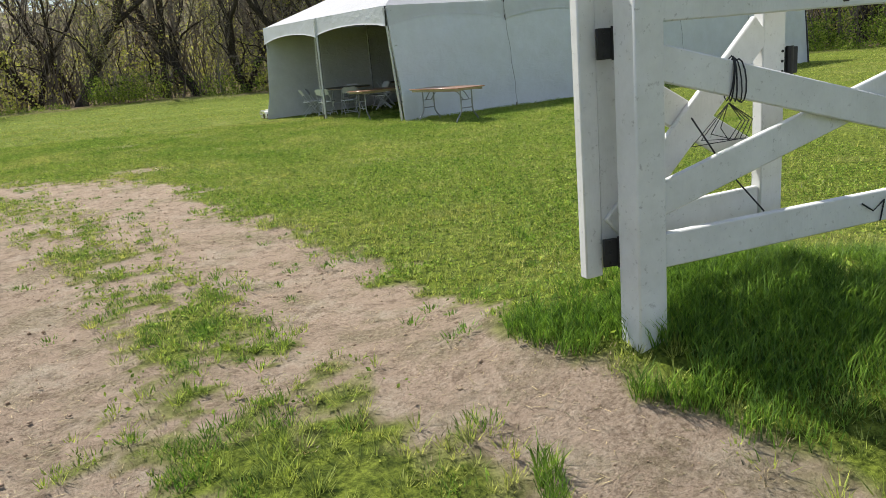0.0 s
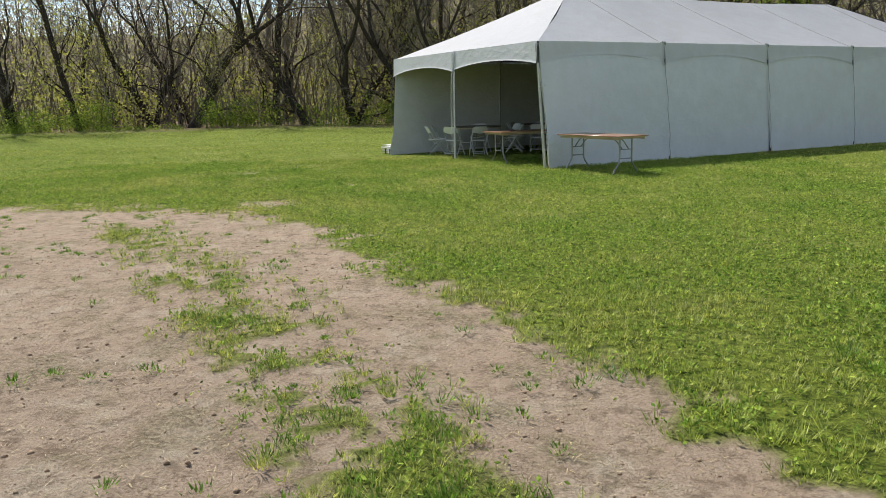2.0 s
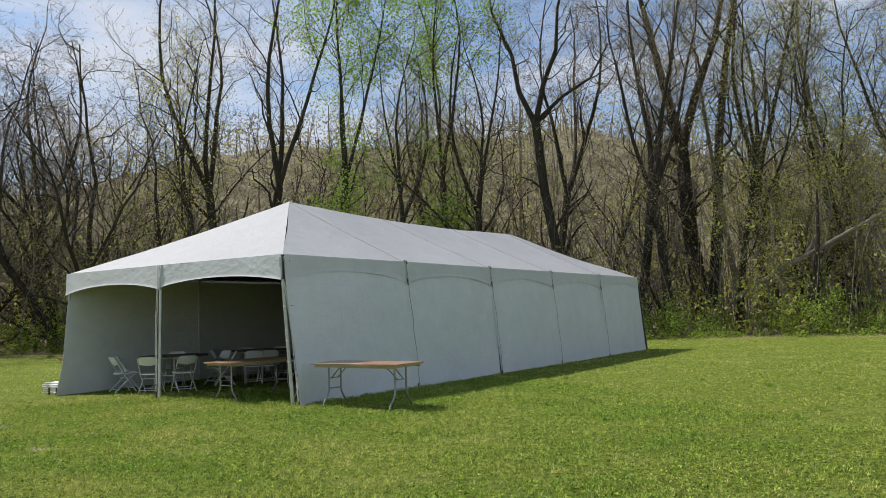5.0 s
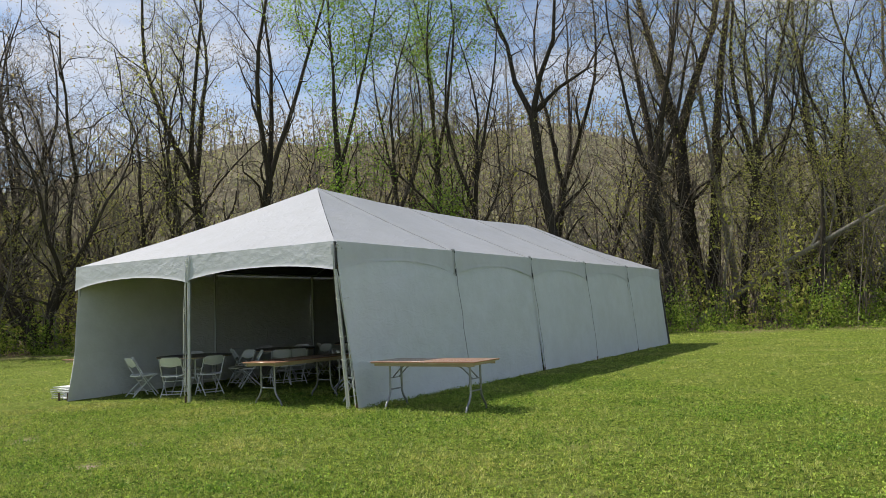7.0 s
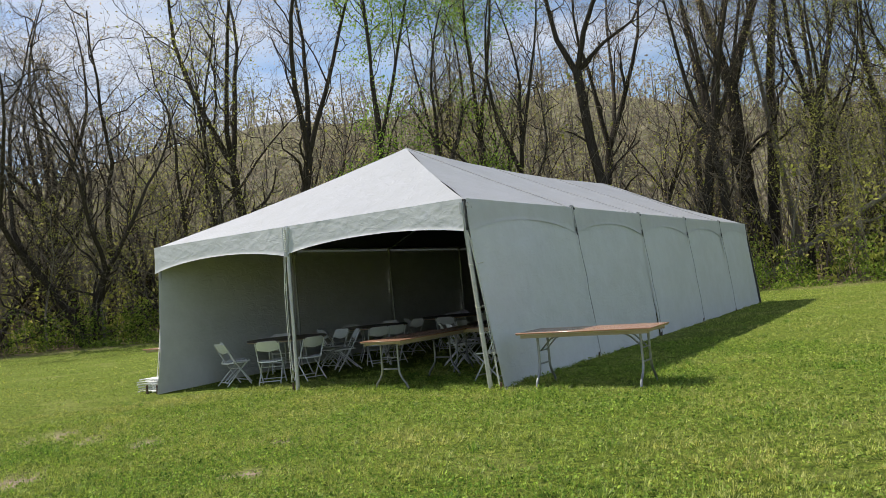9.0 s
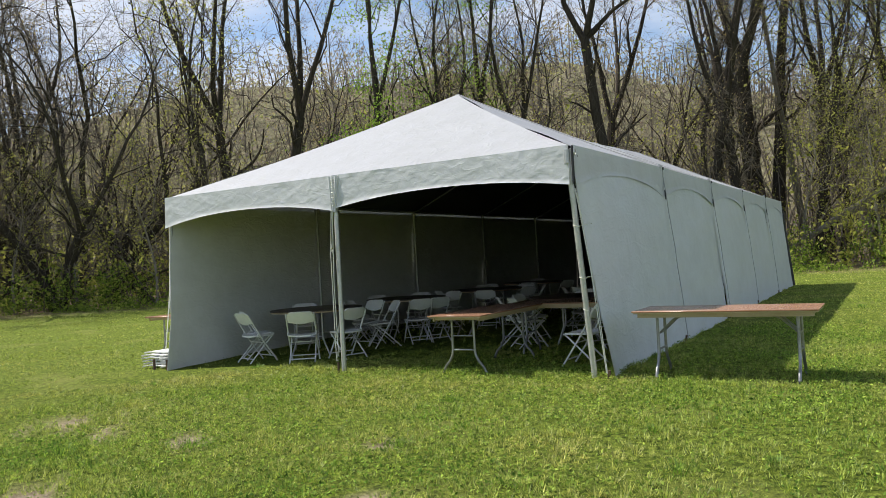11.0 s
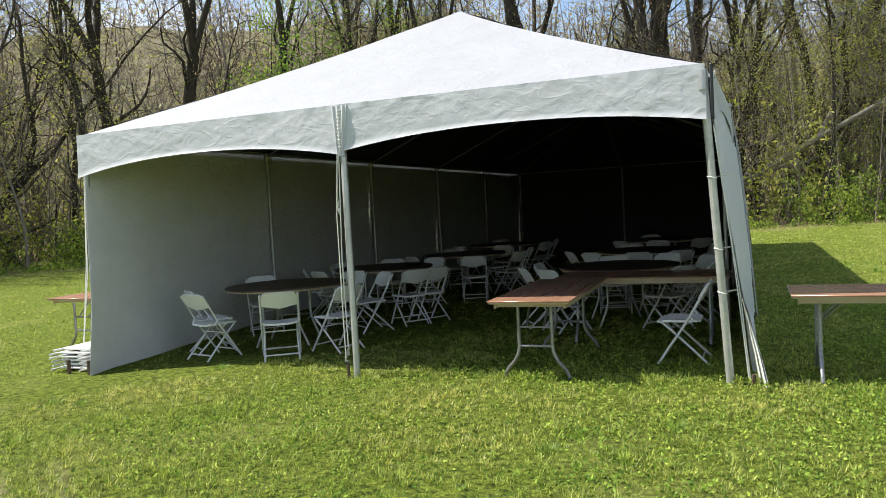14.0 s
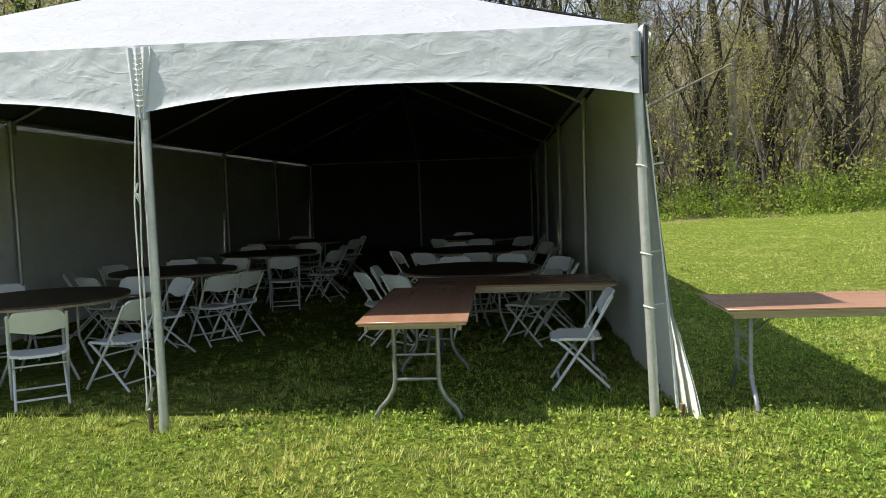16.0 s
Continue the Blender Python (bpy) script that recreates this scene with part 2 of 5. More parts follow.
M_BUD = leaf_mat("young olive buds", (0.30, 0.205, 0.10), (0.42, 0.36, 0.14), (0.52, 0.36, 0.22))
M_LEAF_BRIGHT = leaf_mat("bright spring leaves", (0.17, 0.28, 0.035), (0.27, 0.43, 0.055), (0.36, 0.50, 0.09))
M_LEAF_YELLOW = leaf_mat("yellow-green young leaves", (0.26, 0.29, 0.05), (0.42, 0.44, 0.095), (0.54, 0.50, 0.16))
M_SHRUB = leaf_mat("shrub leaves", (0.065, 0.12, 0.018), (0.21, 0.31, 0.046), (0.42, 0.50, 0.095))
# Paler than the near wood: air haze is mixed into the leaf colours.
M_FAR = leaf_mat("far crowns tinted for haze", (0.28, 0.235, 0.195), (0.38, 0.325, 0.25), (0.42, 0.43, 0.18), 0.4)


# Hillside browns and greens are lightened to carry distance haze.
def hill_mat():
    m = Mat("far wooded hillside tinted for haze", 1.0, spec=0.0)
    p = m.pos(world=True)
    f, g = m.noise(p, 0.45, 8, 0.75), m.noise(p, 0.06, 4)
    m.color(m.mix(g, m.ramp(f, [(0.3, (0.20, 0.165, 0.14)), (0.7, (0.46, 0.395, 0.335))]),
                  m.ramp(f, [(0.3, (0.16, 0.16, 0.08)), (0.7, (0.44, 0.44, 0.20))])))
    m.bump(f, 1.0, 2.0)
    return m.m


M_HILL = hill_mat()


# ---- mesh tools ----
class Geo:
    """Gathers vertices and faces for one mesh."""

    def __init__(self):
        self.v, self.f = [], []

    def add(self, verts, faces):
        k = len(self.v)
        self.v.extend(verts)
        self.f.extend([tuple(i + k for i in face) for face in faces])

    def box(self, lo, hi, m=None, bevel=0.0):
        (x0, y0, z0), (x1, y1, z1) = lo, hi
        b = min(bevel, (x1 - x0) / 3, (y1 - y0) / 3, (z1 - z0) / 3)
        if b <= 0:
            vs = [(x, y, z) for x in (x0, x1) for y in (y0, y1) for z in (z0, z1)]
            fs = [(0, 1, 3, 2), (4, 6, 7, 5), (0, 4, 5, 1), (2, 3, 7, 6), (0, 2, 6, 4), (1, 5, 7, 3)]
        else:
            bm = bmesh.new()
            bmesh.ops.create_cube(bm, size=1)
            for v in bm.verts:
                v.co = ((x0 + x1) / 2 + v.co.x * (x1 - x0), (y0 + y1) / 2 + v.co.y * (y1 - y0), (z0 + z1) / 2 + v.co.z * (z1 - z0))
            bmesh.ops.bevel(bm, geom=bm.edges[:] + bm.verts[:], offset=b, segments=1, affect="EDGES")
            bm.verts.index_update()
            vs, fs = [tuple(v.co) for v in bm.verts], [tuple(v.index for v in f.verts) for f in bm.faces]
            bm.free()
        if m is not None:
            vs = [tuple(m @ Vector(v)) for v in vs]
        self.add(vs, fs)
        return self

    def tube(self, pts, radii, sides=8, caps=True):
        pts = [Vector(p) for p in pts]
        if not isinstance(radii, (list, tuple)):
            radii = [radii] * len(pts)
        ref, vs, fs, n = None, [], [], len(pts)
        for i, p in enumerate(pts):
            d = (pts[min(i + 1, n - 1)] - pts[max(i - 1, 0)]).normalized()
            if ref is None:
                ref = Vector((1, 0, 0)) if abs(d.x) < 0.8 else Vector((0, 1, 0))
            a = (ref - d * ref.dot(d)).normalized()
            b = d.cross(a)
            ref = a
            for k in range(sides):
                w = 2 * math.pi * k / sides
                vs.append(tuple(p + (a * math.cos(w) + b * math.sin(w)) * radii[i]))
        for i in range(n - 1):
            for k in range(sides):
                k2 = (k + 1) % sides
                fs.append((i * sides + k, i * sides + k2, (i + 1) * sides + k2, (i + 1) * sides + k))
        if caps:
            fs.append(tuple(range(sides))[::-1])
            fs.append(tuple((n - 1) * sides + k for k in range(sides)))
        self.add(vs, fs)
        return self

    def sheet(self, fn, nu, nv):
        vs = [tuple(fn(i / nu, j / nv)) for i in range(nu + 1) for j in range(nv + 1)]
        w = nv + 1
        self.add(vs, [(i * w + j, (i + 1) * w + j, (i + 1) * w + j + 1, i * w + j + 1) for i in range(nu) for j in range(nv)])
        return self

    def slab(self, fn, nu, nv, off):
        """A sheet with thickness; off is the vector to its second side."""
        off = Vector(off)
        self.sheet(fn, nu, nv)
        k, w = len(self.v), nv + 1
        self.sheet(lambda a, b: Vector(fn(a, b)) + off, nu, nv)
        k0 = k - (nu + 1) * w
        rim = [(i, 0) for i in range(nu)] + [(nu, j) for j in range(nv)] + [(nu - i, nv) for i in range(nu)] + [(0, nv - j) for j in range(nv)]
        ids = [i * w + j for i, j in rim]
        for a, b in zip(ids, ids[1:] + ids[:1]):
            self.f.append((k0 + a, k0 + b, k + b, k + a))
        return self

    def disc(self, c, r, z0, z1, n=40):
        vs = [(c[0] + r * math.cos(2 * math.pi * k / n), c[1] + r * math.sin(2 * math.pi * k / n), z) for z in (z0, z1) for k in range(n)]
        fs = [(k, (k + 1) % n, n + (k + 1) % n, n + k) for k in range(n)] + [tuple(range(n))[::-1], tuple(range(n, 2 * n))]
        self.add(vs, fs)
        return self

    def mesh(self, name, mat, smooth=True):
        me = bpy.data.meshes.new(name)
        me.from_pydata(self.v, [], self.f)
        me.materials.append(mat)
        if smooth:
            me.shade_smooth()
            me.set_sharp_from_angle(angle=radians(40))
        me.update()
        return me


def part(name, geo, mat, parent, label="", smooth=True):
    ob = new(name, geo if isinstance(geo, bpy.types.Mesh) else geo.mesh(name, mat, smooth))
    ob.parent = parent
    return tagged(ob, label)


def thing(name, m, label, category, group="", kind=""):
    ob = new(name)
    ob.matrix_world = m
    return tagged(ob, label, category, group, kind)


def raw_mesh(name, verts, faces, mat):
    """A big mesh from number arrays; faces of one size."""
    me = bpy.data.meshes.new(name)
    n, k = faces.shape
    me.vertices.add(len(verts))
    me.vertices.foreach_set("co", verts.astype(np.float32).ravel())
    me.loops.add(n * k)
    me.loops.foreach_set("vertex_index", faces.astype(np.int32).ravel())
    me.polygons.add(n)
    me.polygons.foreach_set("loop_start", np.arange(0, n * k, k, dtype=np.int32))
    me.polygons.foreach_set("loop_total", np.full(n, k, dtype=np.int32))
    me.materials.append(mat)
    me.update(calc_edges=True)
    return me


def vnoise(x, y, seed=0):
    """Smooth value noise on arrays, 0 to 1."""
    xi, yi = np.floor(x), np.floor(y)
    fx, fy = x - xi, y - yi
    fx, fy = fx * fx * (3 - 2 * fx), fy * fy * (3 - 2 * fy)

    def h(a, b):
        s = np.sin(a * 127.1 + b * 311.7 + seed * 74.7) * 43758.5453
        return s - np.floor(s)
    return (h(xi, yi) * (1 - fx) + h(xi + 1, yi) * fx) * (1 - fy) + (h(xi, yi + 1) * (1 - fx) + h(xi + 1, yi + 1) * fx) * fy


def fbm(x, y, seed=0, octaves=4):
    s, a, t = 0.0, 0.5, 0.0
    for k in range(octaves):
        s = s + a * vnoise(x * 2 ** k + 17.3 * k, y * 2 ** k - 9.1 * k, seed + k)
        t += a
        a *= 0.55
    return s / t


def line_dist(x, y, pts):
    best = np.full(np.shape(x), 1e9)
    for (ax, ay), (bx, by) in zip(pts[:-1], pts[1:]):
        dx, dy = bx - ax, by - ay
        s = np.clip(((x - ax) * dx + (y - ay) * dy) / (dx * dx + dy * dy), 0, 1)
        best = np.minimum(best, np.hypot(x - ax - s * dx, y - ay - s * dy))
    return best


def step(a, b, x):
    s = np.clip((x - a) / (b - a), 0, 1)
    return s * s * (3 - 2 * s)


# ---- ground: one sheet with the worn track in it ----
TRACK_R = [(2.6, 0.2), (1.2, 2.2), (0.6, 3.1), (0.0, 3.95), (-0.52, 4.8), (-1.1, 5.9), (-2.15, 7.65), (-3.2, 9.2), (-4.4, 10.6), (-5.8, 11.8), (-8.0, 12.3), (-14, 11.8)]
TRACK_L = [(-0.6, -6), (-1.6, 0), (-2.1, 2.5), (-2.75, 4.4), (-3.8, 6.2), (-5.0, 7.8), (-6.2, 9.4), (-7.7, 10.8), (-14, 11.4)]
STRIP = [(0.4, 1.6), (-0.5, 3.3), (-1.2, 4.4), (-1.9, 5.5), (-2.6, 6.6), (-3.6, 8.0), (-4.9, 9.5)]
FENCE_LINE = [(0.58, 4.05), (0.80, 3.65), (1.12, 3.5), (1.5, 3.15), (1.9, 2.7), (3.4, 2.0)]
WOOD_EDGE = [(-420, -60), (-160, 10), (-90, 30), (-60, 42), (-35, 50), (-20, 53), (-8, 51.5), (5, 47.5), (14, 42), (21, 37.5), (26, 33.5), (32, 28.5), (42, 24), (60, 14), (80, -5), (110, -60), (140, -420)]
WORN = [(-6.4, 20.3, 0.8), (-5.3, 18.6, 0.4), (-3.9, 17.4, 0.26), (-6.5, 17.6, 0.45), (-4.4, 16.1, 0.25), (-5.2, 13.6, 0.5), (-7.6, 18.9, 0.5), (-6.0, 19.4, 0.4)]


def ground_z(x, y):
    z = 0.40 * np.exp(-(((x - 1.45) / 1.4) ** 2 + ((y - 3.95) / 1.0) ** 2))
    z = z + 0.035 * (fbm(x * 0.9, y * 0.9, 3) - 0.5)
    z = z + 1.6 * step(8, 60, wood_depth(x, y))
    return z


def wood_depth(x, y):
    """Metres into the wood past its edge; negative on the field."""
    px, py = np.array([p[0] for p in WOOD_EDGE]), np.array([p[1] for p in WOOD_EDGE])
    edge_y = np.interp(x, px, py)
    d = line_dist(x, y, WOOD_EDGE)
    return np.where(y > edge_y, d, -d)


def bareness(x, y):
    n1, n2, n3 = fbm(x * 0.8, y * 0.8, 11), fbm(x * 2.6, y * 2.6, 21), fbm(x * 9, y * 9, 31, 3)
    rag = (n1 - 0.5) * 0.6 + (n2 - 0.5) * 0.8 + (n3 - 0.5) * 0.6
    far = np.clip((y - 8) / 5, 0, 1)
    r = 1 - step(0.12 + 0.05 * far, 0.92 + 1.0 * far, line_dist(x, y, TRACK_R) + rag * (0.55 + 0.55 * step(3.0, 5.0, y) + 1.2 * far))
    l = 1 - step(0.65, 1.65, line_dist(x, y, TRACK_L) + rag * 1.5)
    s = 1 - step(0.30, 0.75, line_dist(x, y, STRIP) + (n2 - 0.5) * 0.6)
    tuft = step(0.40, 0.60, n2 * 0.7 + n3 * 0.3)
    b = np.maximum(r, l)
    between = 1 - step(0.5, 0.8, line_dist(x, y, STRIP))
    b = np.maximum(b, between * 0.9 * step(3.0, 3.8, y))
    b = b * (1 - s * (0.14 + 0.6 * tuft * step(0.36, 0.56, n1 * 0.5 + n3 * 0.5) + 0.12 * n3))
    for wx, wy, wr in WORN:
        d = np.hypot(x - wx, y - wy) / wr
        b = np.maximum(b, (1 - step(0.2, 1.25, d + rag * 1.7)) * (0.28 + 0.75 * n3))
    b = b * step(0.15, 0.5, line_dist(x, y, FENCE_LINE) + (n2 - 0.5) * 0.5)
    return np.clip(b, 0, 1)


def stretched(lo, hi, fine, far):
    mid = list(np.arange(lo, hi + 1e-6, fine))
    a, d = [], fine
    while (lo - sum(a)) > -far:
        d *= 1.22
        a.append(d)
    left = list(np.cumsum(a))
    return np.array([lo - s for s in left[::-1]] + mid + [hi + s for s in left])


gx, gy = stretched(-9.0, 3.6, 0.07, 600), stretched(0.6, 15.5, 0.07, 600)
GX, GY = np.meshgrid(gx, gy, indexing="ij")
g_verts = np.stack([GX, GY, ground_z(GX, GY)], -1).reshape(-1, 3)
bare_map = bareness(GX, GY)
g_verts[:, 2] -= (0.03 * bare_map).ravel()
g_verts[:, 2] += (bare_map * 0.016 * (fbm(GX * 5.5, GY * 5.5, 71, 3) - 0.5)).ravel()
tread = (1 - step(0.0, 0.24, np.abs(line_dist(GX, GY, TRACK_L) - 0.62))) * (1 - step(5.5, 6.5, GY))
ribs = (np.sin((GY * 0.9 + GX * 0.25) * 2 * math.pi / 0.16) > 0) * 0.008 * tread
g_verts[:, 2] -= (0.012 * tread + ribs).ravel()
wg = len(gy)
ii, jj = np.meshgrid(np.arange(len(gx) - 1), np.arange(wg - 1), indexing="ij")
g_faces = np.stack([ii * wg + jj, (ii + 1) * wg + jj, (ii + 1) * wg + jj + 1, ii * wg + jj + 1], -1).reshape(-1, 4)
ground_mesh = raw_mesh("ground", g_verts, g_faces, M_GROUND)
ground_mesh.shade_smooth()
for key, arr in (("bare", bare_map), ("litter", step(-0.8, 1.2, wood_depth(GX, GY) + 2.2 * (fbm(GX * 0.4, GY * 0.4, 5) - 0.5)))):
    at = ground_mesh.attributes.new(key, "FLOAT", "POINT")
    at.data.foreach_set("value", arr.ravel().astype(np.float32))
tagged(new("ground", ground_mesh), "mown grass field crossed by a worn dirt track", "ground", kind="structure")


# ---- the frame tent: local x runs along its side, y across its front ----
LONG, WIDE, EAVE, RISE = 17.9, 6.91, 2.68, 1.68
HALF = WIDE / 2
BAYS = [0.0, 3.44, 7.02, 10.56, 14.2, LONG]
tent = thing("frame_tent", TENT, "large white vinyl frame tent with an open front", "tent")


def wob(a, b, seed, amp):
    return amp * (noise.noise(Vector((a, b, seed))) + 0.5 * noise.noise(Vector((a * 2.7, b * 2.7, seed + 5))))


CX, CY = -0.055, 0.085  # the drawn-in front corner


def front_bow(a):
    return CX + (-0.13 - CX) * min(2 * a, 1) + 0.03 * max(2 * a - 1, 0)


def roof_side(side):
    """A long roof plane, from the eave up to the sagging ridge."""
    def fn(a, b):
        x0, x1 = HALF * b + (-0.10 if side else CX) * (1 - b), LONG - HALF * b
        x = x0 + (x1 - x0) * a
        y = HALF * b + (0 if side else CY * max(1 - x / 3.44, 0) * (1 - b))
        s = (x - HALF) / (LONG - 2 * HALF)
        sag = 0.13 * math.sin(math.pi * min(max(s, 0), 1)) * b + 0.05 * math.sin(math.pi * b)
        near = min(abs(x - k) for k in BAYS)
        puff = 0.03 * math.cos(min(near, 1.8) / 1.8 * math.pi) * math.sin(math.pi * b)
        z = EAVE + RISE * b - sag + puff + wob(x * 0.6, y * 0.9, 3 + side, 0.012)
        return Vector((x, y if side == 0 else WIDE - y, z))
    return fn


def roof_end(side):
    def fn(a, b):
        y0, y1 = HALF * b + (CY * (1 - b) if side == 0 else 0), WIDE - HALF * b
        y = y0 + (y1 - y0) * a
        x = HALF * b + (front_bow(a) * (1 - b) if side == 0 else 0.0)
        z = EAVE + RISE * b - 0.05 * math.sin(math.pi * b) + wob(x, y * 0.6, 9 + side, 0.010)
        return Vector((x if side == 0 else LONG - x, y, z))
    return fn


for k, fn in enumerate((roof_side(0), roof_side(1))):
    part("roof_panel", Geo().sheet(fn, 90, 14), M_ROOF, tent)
    part("roof_lining", Geo().sheet(lambda a, b, fn=fn: fn(a, b) - Vector((0, 0, 0.05)), 40, 6), M_LINING_SHADE, tent, "underside of the roof, coloured dark for interior shade")
for k, fn in enumerate((roof_end(0), roof_end(1))):
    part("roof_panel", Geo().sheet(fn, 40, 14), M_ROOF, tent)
    part("roof_lining", Geo().sheet(lambda a, b, fn=fn: fn(a, b) - Vector((0, 0, 0.05)), 20, 6), M_LINING_SHADE, tent, "underside of the roof, coloured dark for interior shade")

# laced seams that run up the roof from each bay
for x in BAYS[1:-1]:
    for side in (0, 1):
        fn = roof_side(side)
        pts = []
        for i in range(13):
            b = i / 12
            if x < HALF * b - 0.02 or x > LONG - HALF * b + 0.02:
                break
            a = min(max((x - HALF * b) / (LONG - 2 * HALF * b), 0), 1)
            pts.append(fn(a, b) + Vector((0, 0, 0.006)))
        part("roof_seam", Geo().tube(pts, 0.014, 5), M_SEAM, tent, "grey laced roof seam")
        knob = Geo()
        knob.tube([(x - 0.04, -0.035 if side == 0 else WIDE + 0.035, EAVE + 0.015), (x + 0.05, -0.035 if side == 0 else WIDE + 0.035, EAVE + 0.02)], [0.03, 0.022], 7)
        part("eave_clip", knob, M_SEAM, tent)


def valance(p0, p1, out, mid_depth, end_depth, seed, label=""):
    """A scalloped strip of cloth hung from the eave between two poles."""
    p0, p1, out = Vector(p0), Vector(p1), Vector(out)
    span = (p1 - p0).length

    def fn(a, b):
        e = abs(2 * a - 1)
        depth = mid_depth + (end_depth - mid_depth) * e ** 2.2
        x = a * span
        w = wob(x * 0.9, b * 0.7, seed, 0.007)
        for k, (slope, wide) in enumerate(((1.9, 2.6), (-1.6, 3.3), (0.5, 5.5))):
            fold = noise.noise(Vector((x * wide + slope * b * wide * 0.45, b * 0.8, seed + 11 * k)))
            w += (0.0045, 0.004, 0.003)[k] * max(1 - abs(fold) * 9, 0) * (0.5 + 0.5 * e)
        hem = 0.01 if b > 0.93 else 0
        return p0.lerp(p1, a) + out * (0.035 + w + 0.02 * b + hem) + Vector((0, 0, 0.005 - depth * b))
    n = int(span * (44 if label else 16))
    return part("valance", Geo().slab(fn, n, 14 if label else 8, -out * 0.006), M_VAL, tent, label)


valance((CX, CY, EAVE), (-0.13, HALF, EAVE), (-1, 0, 0), 0.33, 0.46, 41, "creased white scalloped valance")
valance((-0.13, HALF, EAVE), (-0.10, WIDE, EAVE), (-1, 0, 0), 0.33, 0.49, 43, "creased white scalloped valance")
for a, b in zip(BAYS[:-1], BAYS[1:]):
    valance((a if a else CX, 0 if a else CY, EAVE), (b, 0, EAVE), (0, -1, 0), 0.27, 0.47, 50 + a)
    valance((a - (0.1 if a == 0 else 0), WIDE, EAVE), (b, WIDE, EAVE), (0, 1, 0), 0.27, 0.47, 70 + a)
valance((LONG, 0, EAVE), (LONG, HALF, EAVE), (1, 0, 0), 0.3, 0.47, 91)
valance((LONG, HALF, EAVE), (LONG, WIDE, EAVE), (1, 0, 0), 0.3, 0.47, 93)

# gathered, stitched cloth and laces over the front middle pole
def gathered(a, b):
    w = 0.085 * (1 - 0.55 * b)
    pleat = 0.009 * math.sin(a * 6 * math.pi) * (0.5 + b)
    return Vector((-0.180 - 0.012 * b + pleat, HALF + (a - 0.5) * 2 * w, EAVE - 0.01 - 0.49 * b))


part("gathered_cloth", Geo().slab(gathered, 30, 10, (0.012, 0, 0)), M_VAL, tent, "gathered valance cloth at the pole")
lace = Geo()
for k in range(11):
    z = EAVE - 0.05 - k * 0.035
    lace.tube([(-0.192, HALF - 0.03, z), (-0.211, HALF, z - 0.014), (-0.192, HALF + 0.03, z)], 0.004, 4)
part("lacing", lace, M_ROPE, tent, "white lacing cord")

# dark zipped gap down the corner of the valance, and seam straps along the side
part("corner_strap", Geo().box((CX - 0.058, CY - 0.062, EAVE - 0.45), (CX - 0.03, CY - 0.036, EAVE - 0.01), bevel=0.005), M_STRAP, tent, "dark webbing at the corner")
part("corner_ring", Geo().tube([(CX - 0.03 + 0.035 * math.cos(w), CY - 0.075, EAVE - 0.09 + 0.035 * math.sin(w)) for w in np.linspace(0, 6.28, 13)], 0.005, 5), M_STEEL, tent)


def wall_panel(p0, p1, q0, q1, out, seed, label, flare=0.0, away=(-1.0, -0.5, 0.12), lining=M_LINING):
    """A hanging side wall between two poles: top p0 to p1, foot q0 to q1."""
    p0, p1, q0, q1, out = Vector(p0), Vector(p1), Vector(q0), Vector(q1), Vector(out)
    span = (p1 - p0).length

    def fn(a, b):
        p = p0.lerp(p1, a).lerp(q0.lerp(q1, a), b)
        belly = 0.05 * math.sin(math.pi * a) * math.sin(math.pi * min(b * 1.1, 1))
        crease = wob(a * span * 1.1, b * 1.6, seed, 0.018) + 0.022 * b ** 3 * math.sin(a * span * 5 + seed) + 0.01 * math.exp(-((b - 0.78) / 0.02) ** 2)
        hem = 0.035 * b ** 6 * noise.noise(Vector((a * span * 2, seed, 0)))
        p = p + Vector(away) * (flare * math.exp(-a * span / 0.3) * max(b - 0.72, 0) * 3.5 * (1 + 0.5 * math.sin(a * 40 + b * 9)))
        return p + out * (belly + crease) + Vector((0, 0, max(hem, -0.015)))
    n = int(span * 7)
    wall = part("side_wall", Geo().sheet(fn, n, 22), M_WALL, tent, label)
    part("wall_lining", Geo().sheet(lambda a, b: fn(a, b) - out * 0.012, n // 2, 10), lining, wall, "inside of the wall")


TOPZ = EAVE - 0.125


def foot_r(x):
    return (x + 0.10 - 0.04 * math.exp(-x), -0.25 + 0.03 * math.exp(-x) - 0.03 * math.sin(x * 1.7), -0.03)


for a, b in zip(BAYS[:-1], BAYS[1:]):
    wall_panel((a if a else CX, -0.012 if a else CY - 0.012, EAVE - 0.03), (b, -0.012, EAVE - 0.03), foot_r(a), foot_r(b), (0, -1, 0), a + 2, "white vinyl side wall panel, staked at its foot",
               0.10 if a == 0 else 0.0, (-1.0, -0.65, 0.0))
for i, (a, b) in enumerate(zip(BAYS[:-1], BAYS[1:])):
    q0 = (-0.42, WIDE - 0.28, -0.02) if i == 0 else (a, WIDE + 0.05, -0.03)
    wall_panel((a - (0.0 if i else 0.08), WIDE - 0.03, TOPZ), (b, WIDE - 0.03, TOPZ), q0, (b, WIDE + 0.05, -0.03), (0, 1, 0), a + 31, "white vinyl side wall panel, greyish inside", 0.10 if i == 0 else 0.0)
# End walls get the shade-darkened lining too, so the far end goes black.
for a, b in ((0, HALF), (HALF, WIDE)):
    wall_panel((LONG, a - 0.05, EAVE - 0.02), (LONG, b + 0.05, EAVE - 0.02), (LONG + 0.03, a - 0.3, -0.03), (LONG + 0.03, b + 0.2, -0.03), (1, 0, 0), a + 61, "white vinyl end wall panel", lining=M_LINING_SHADE)

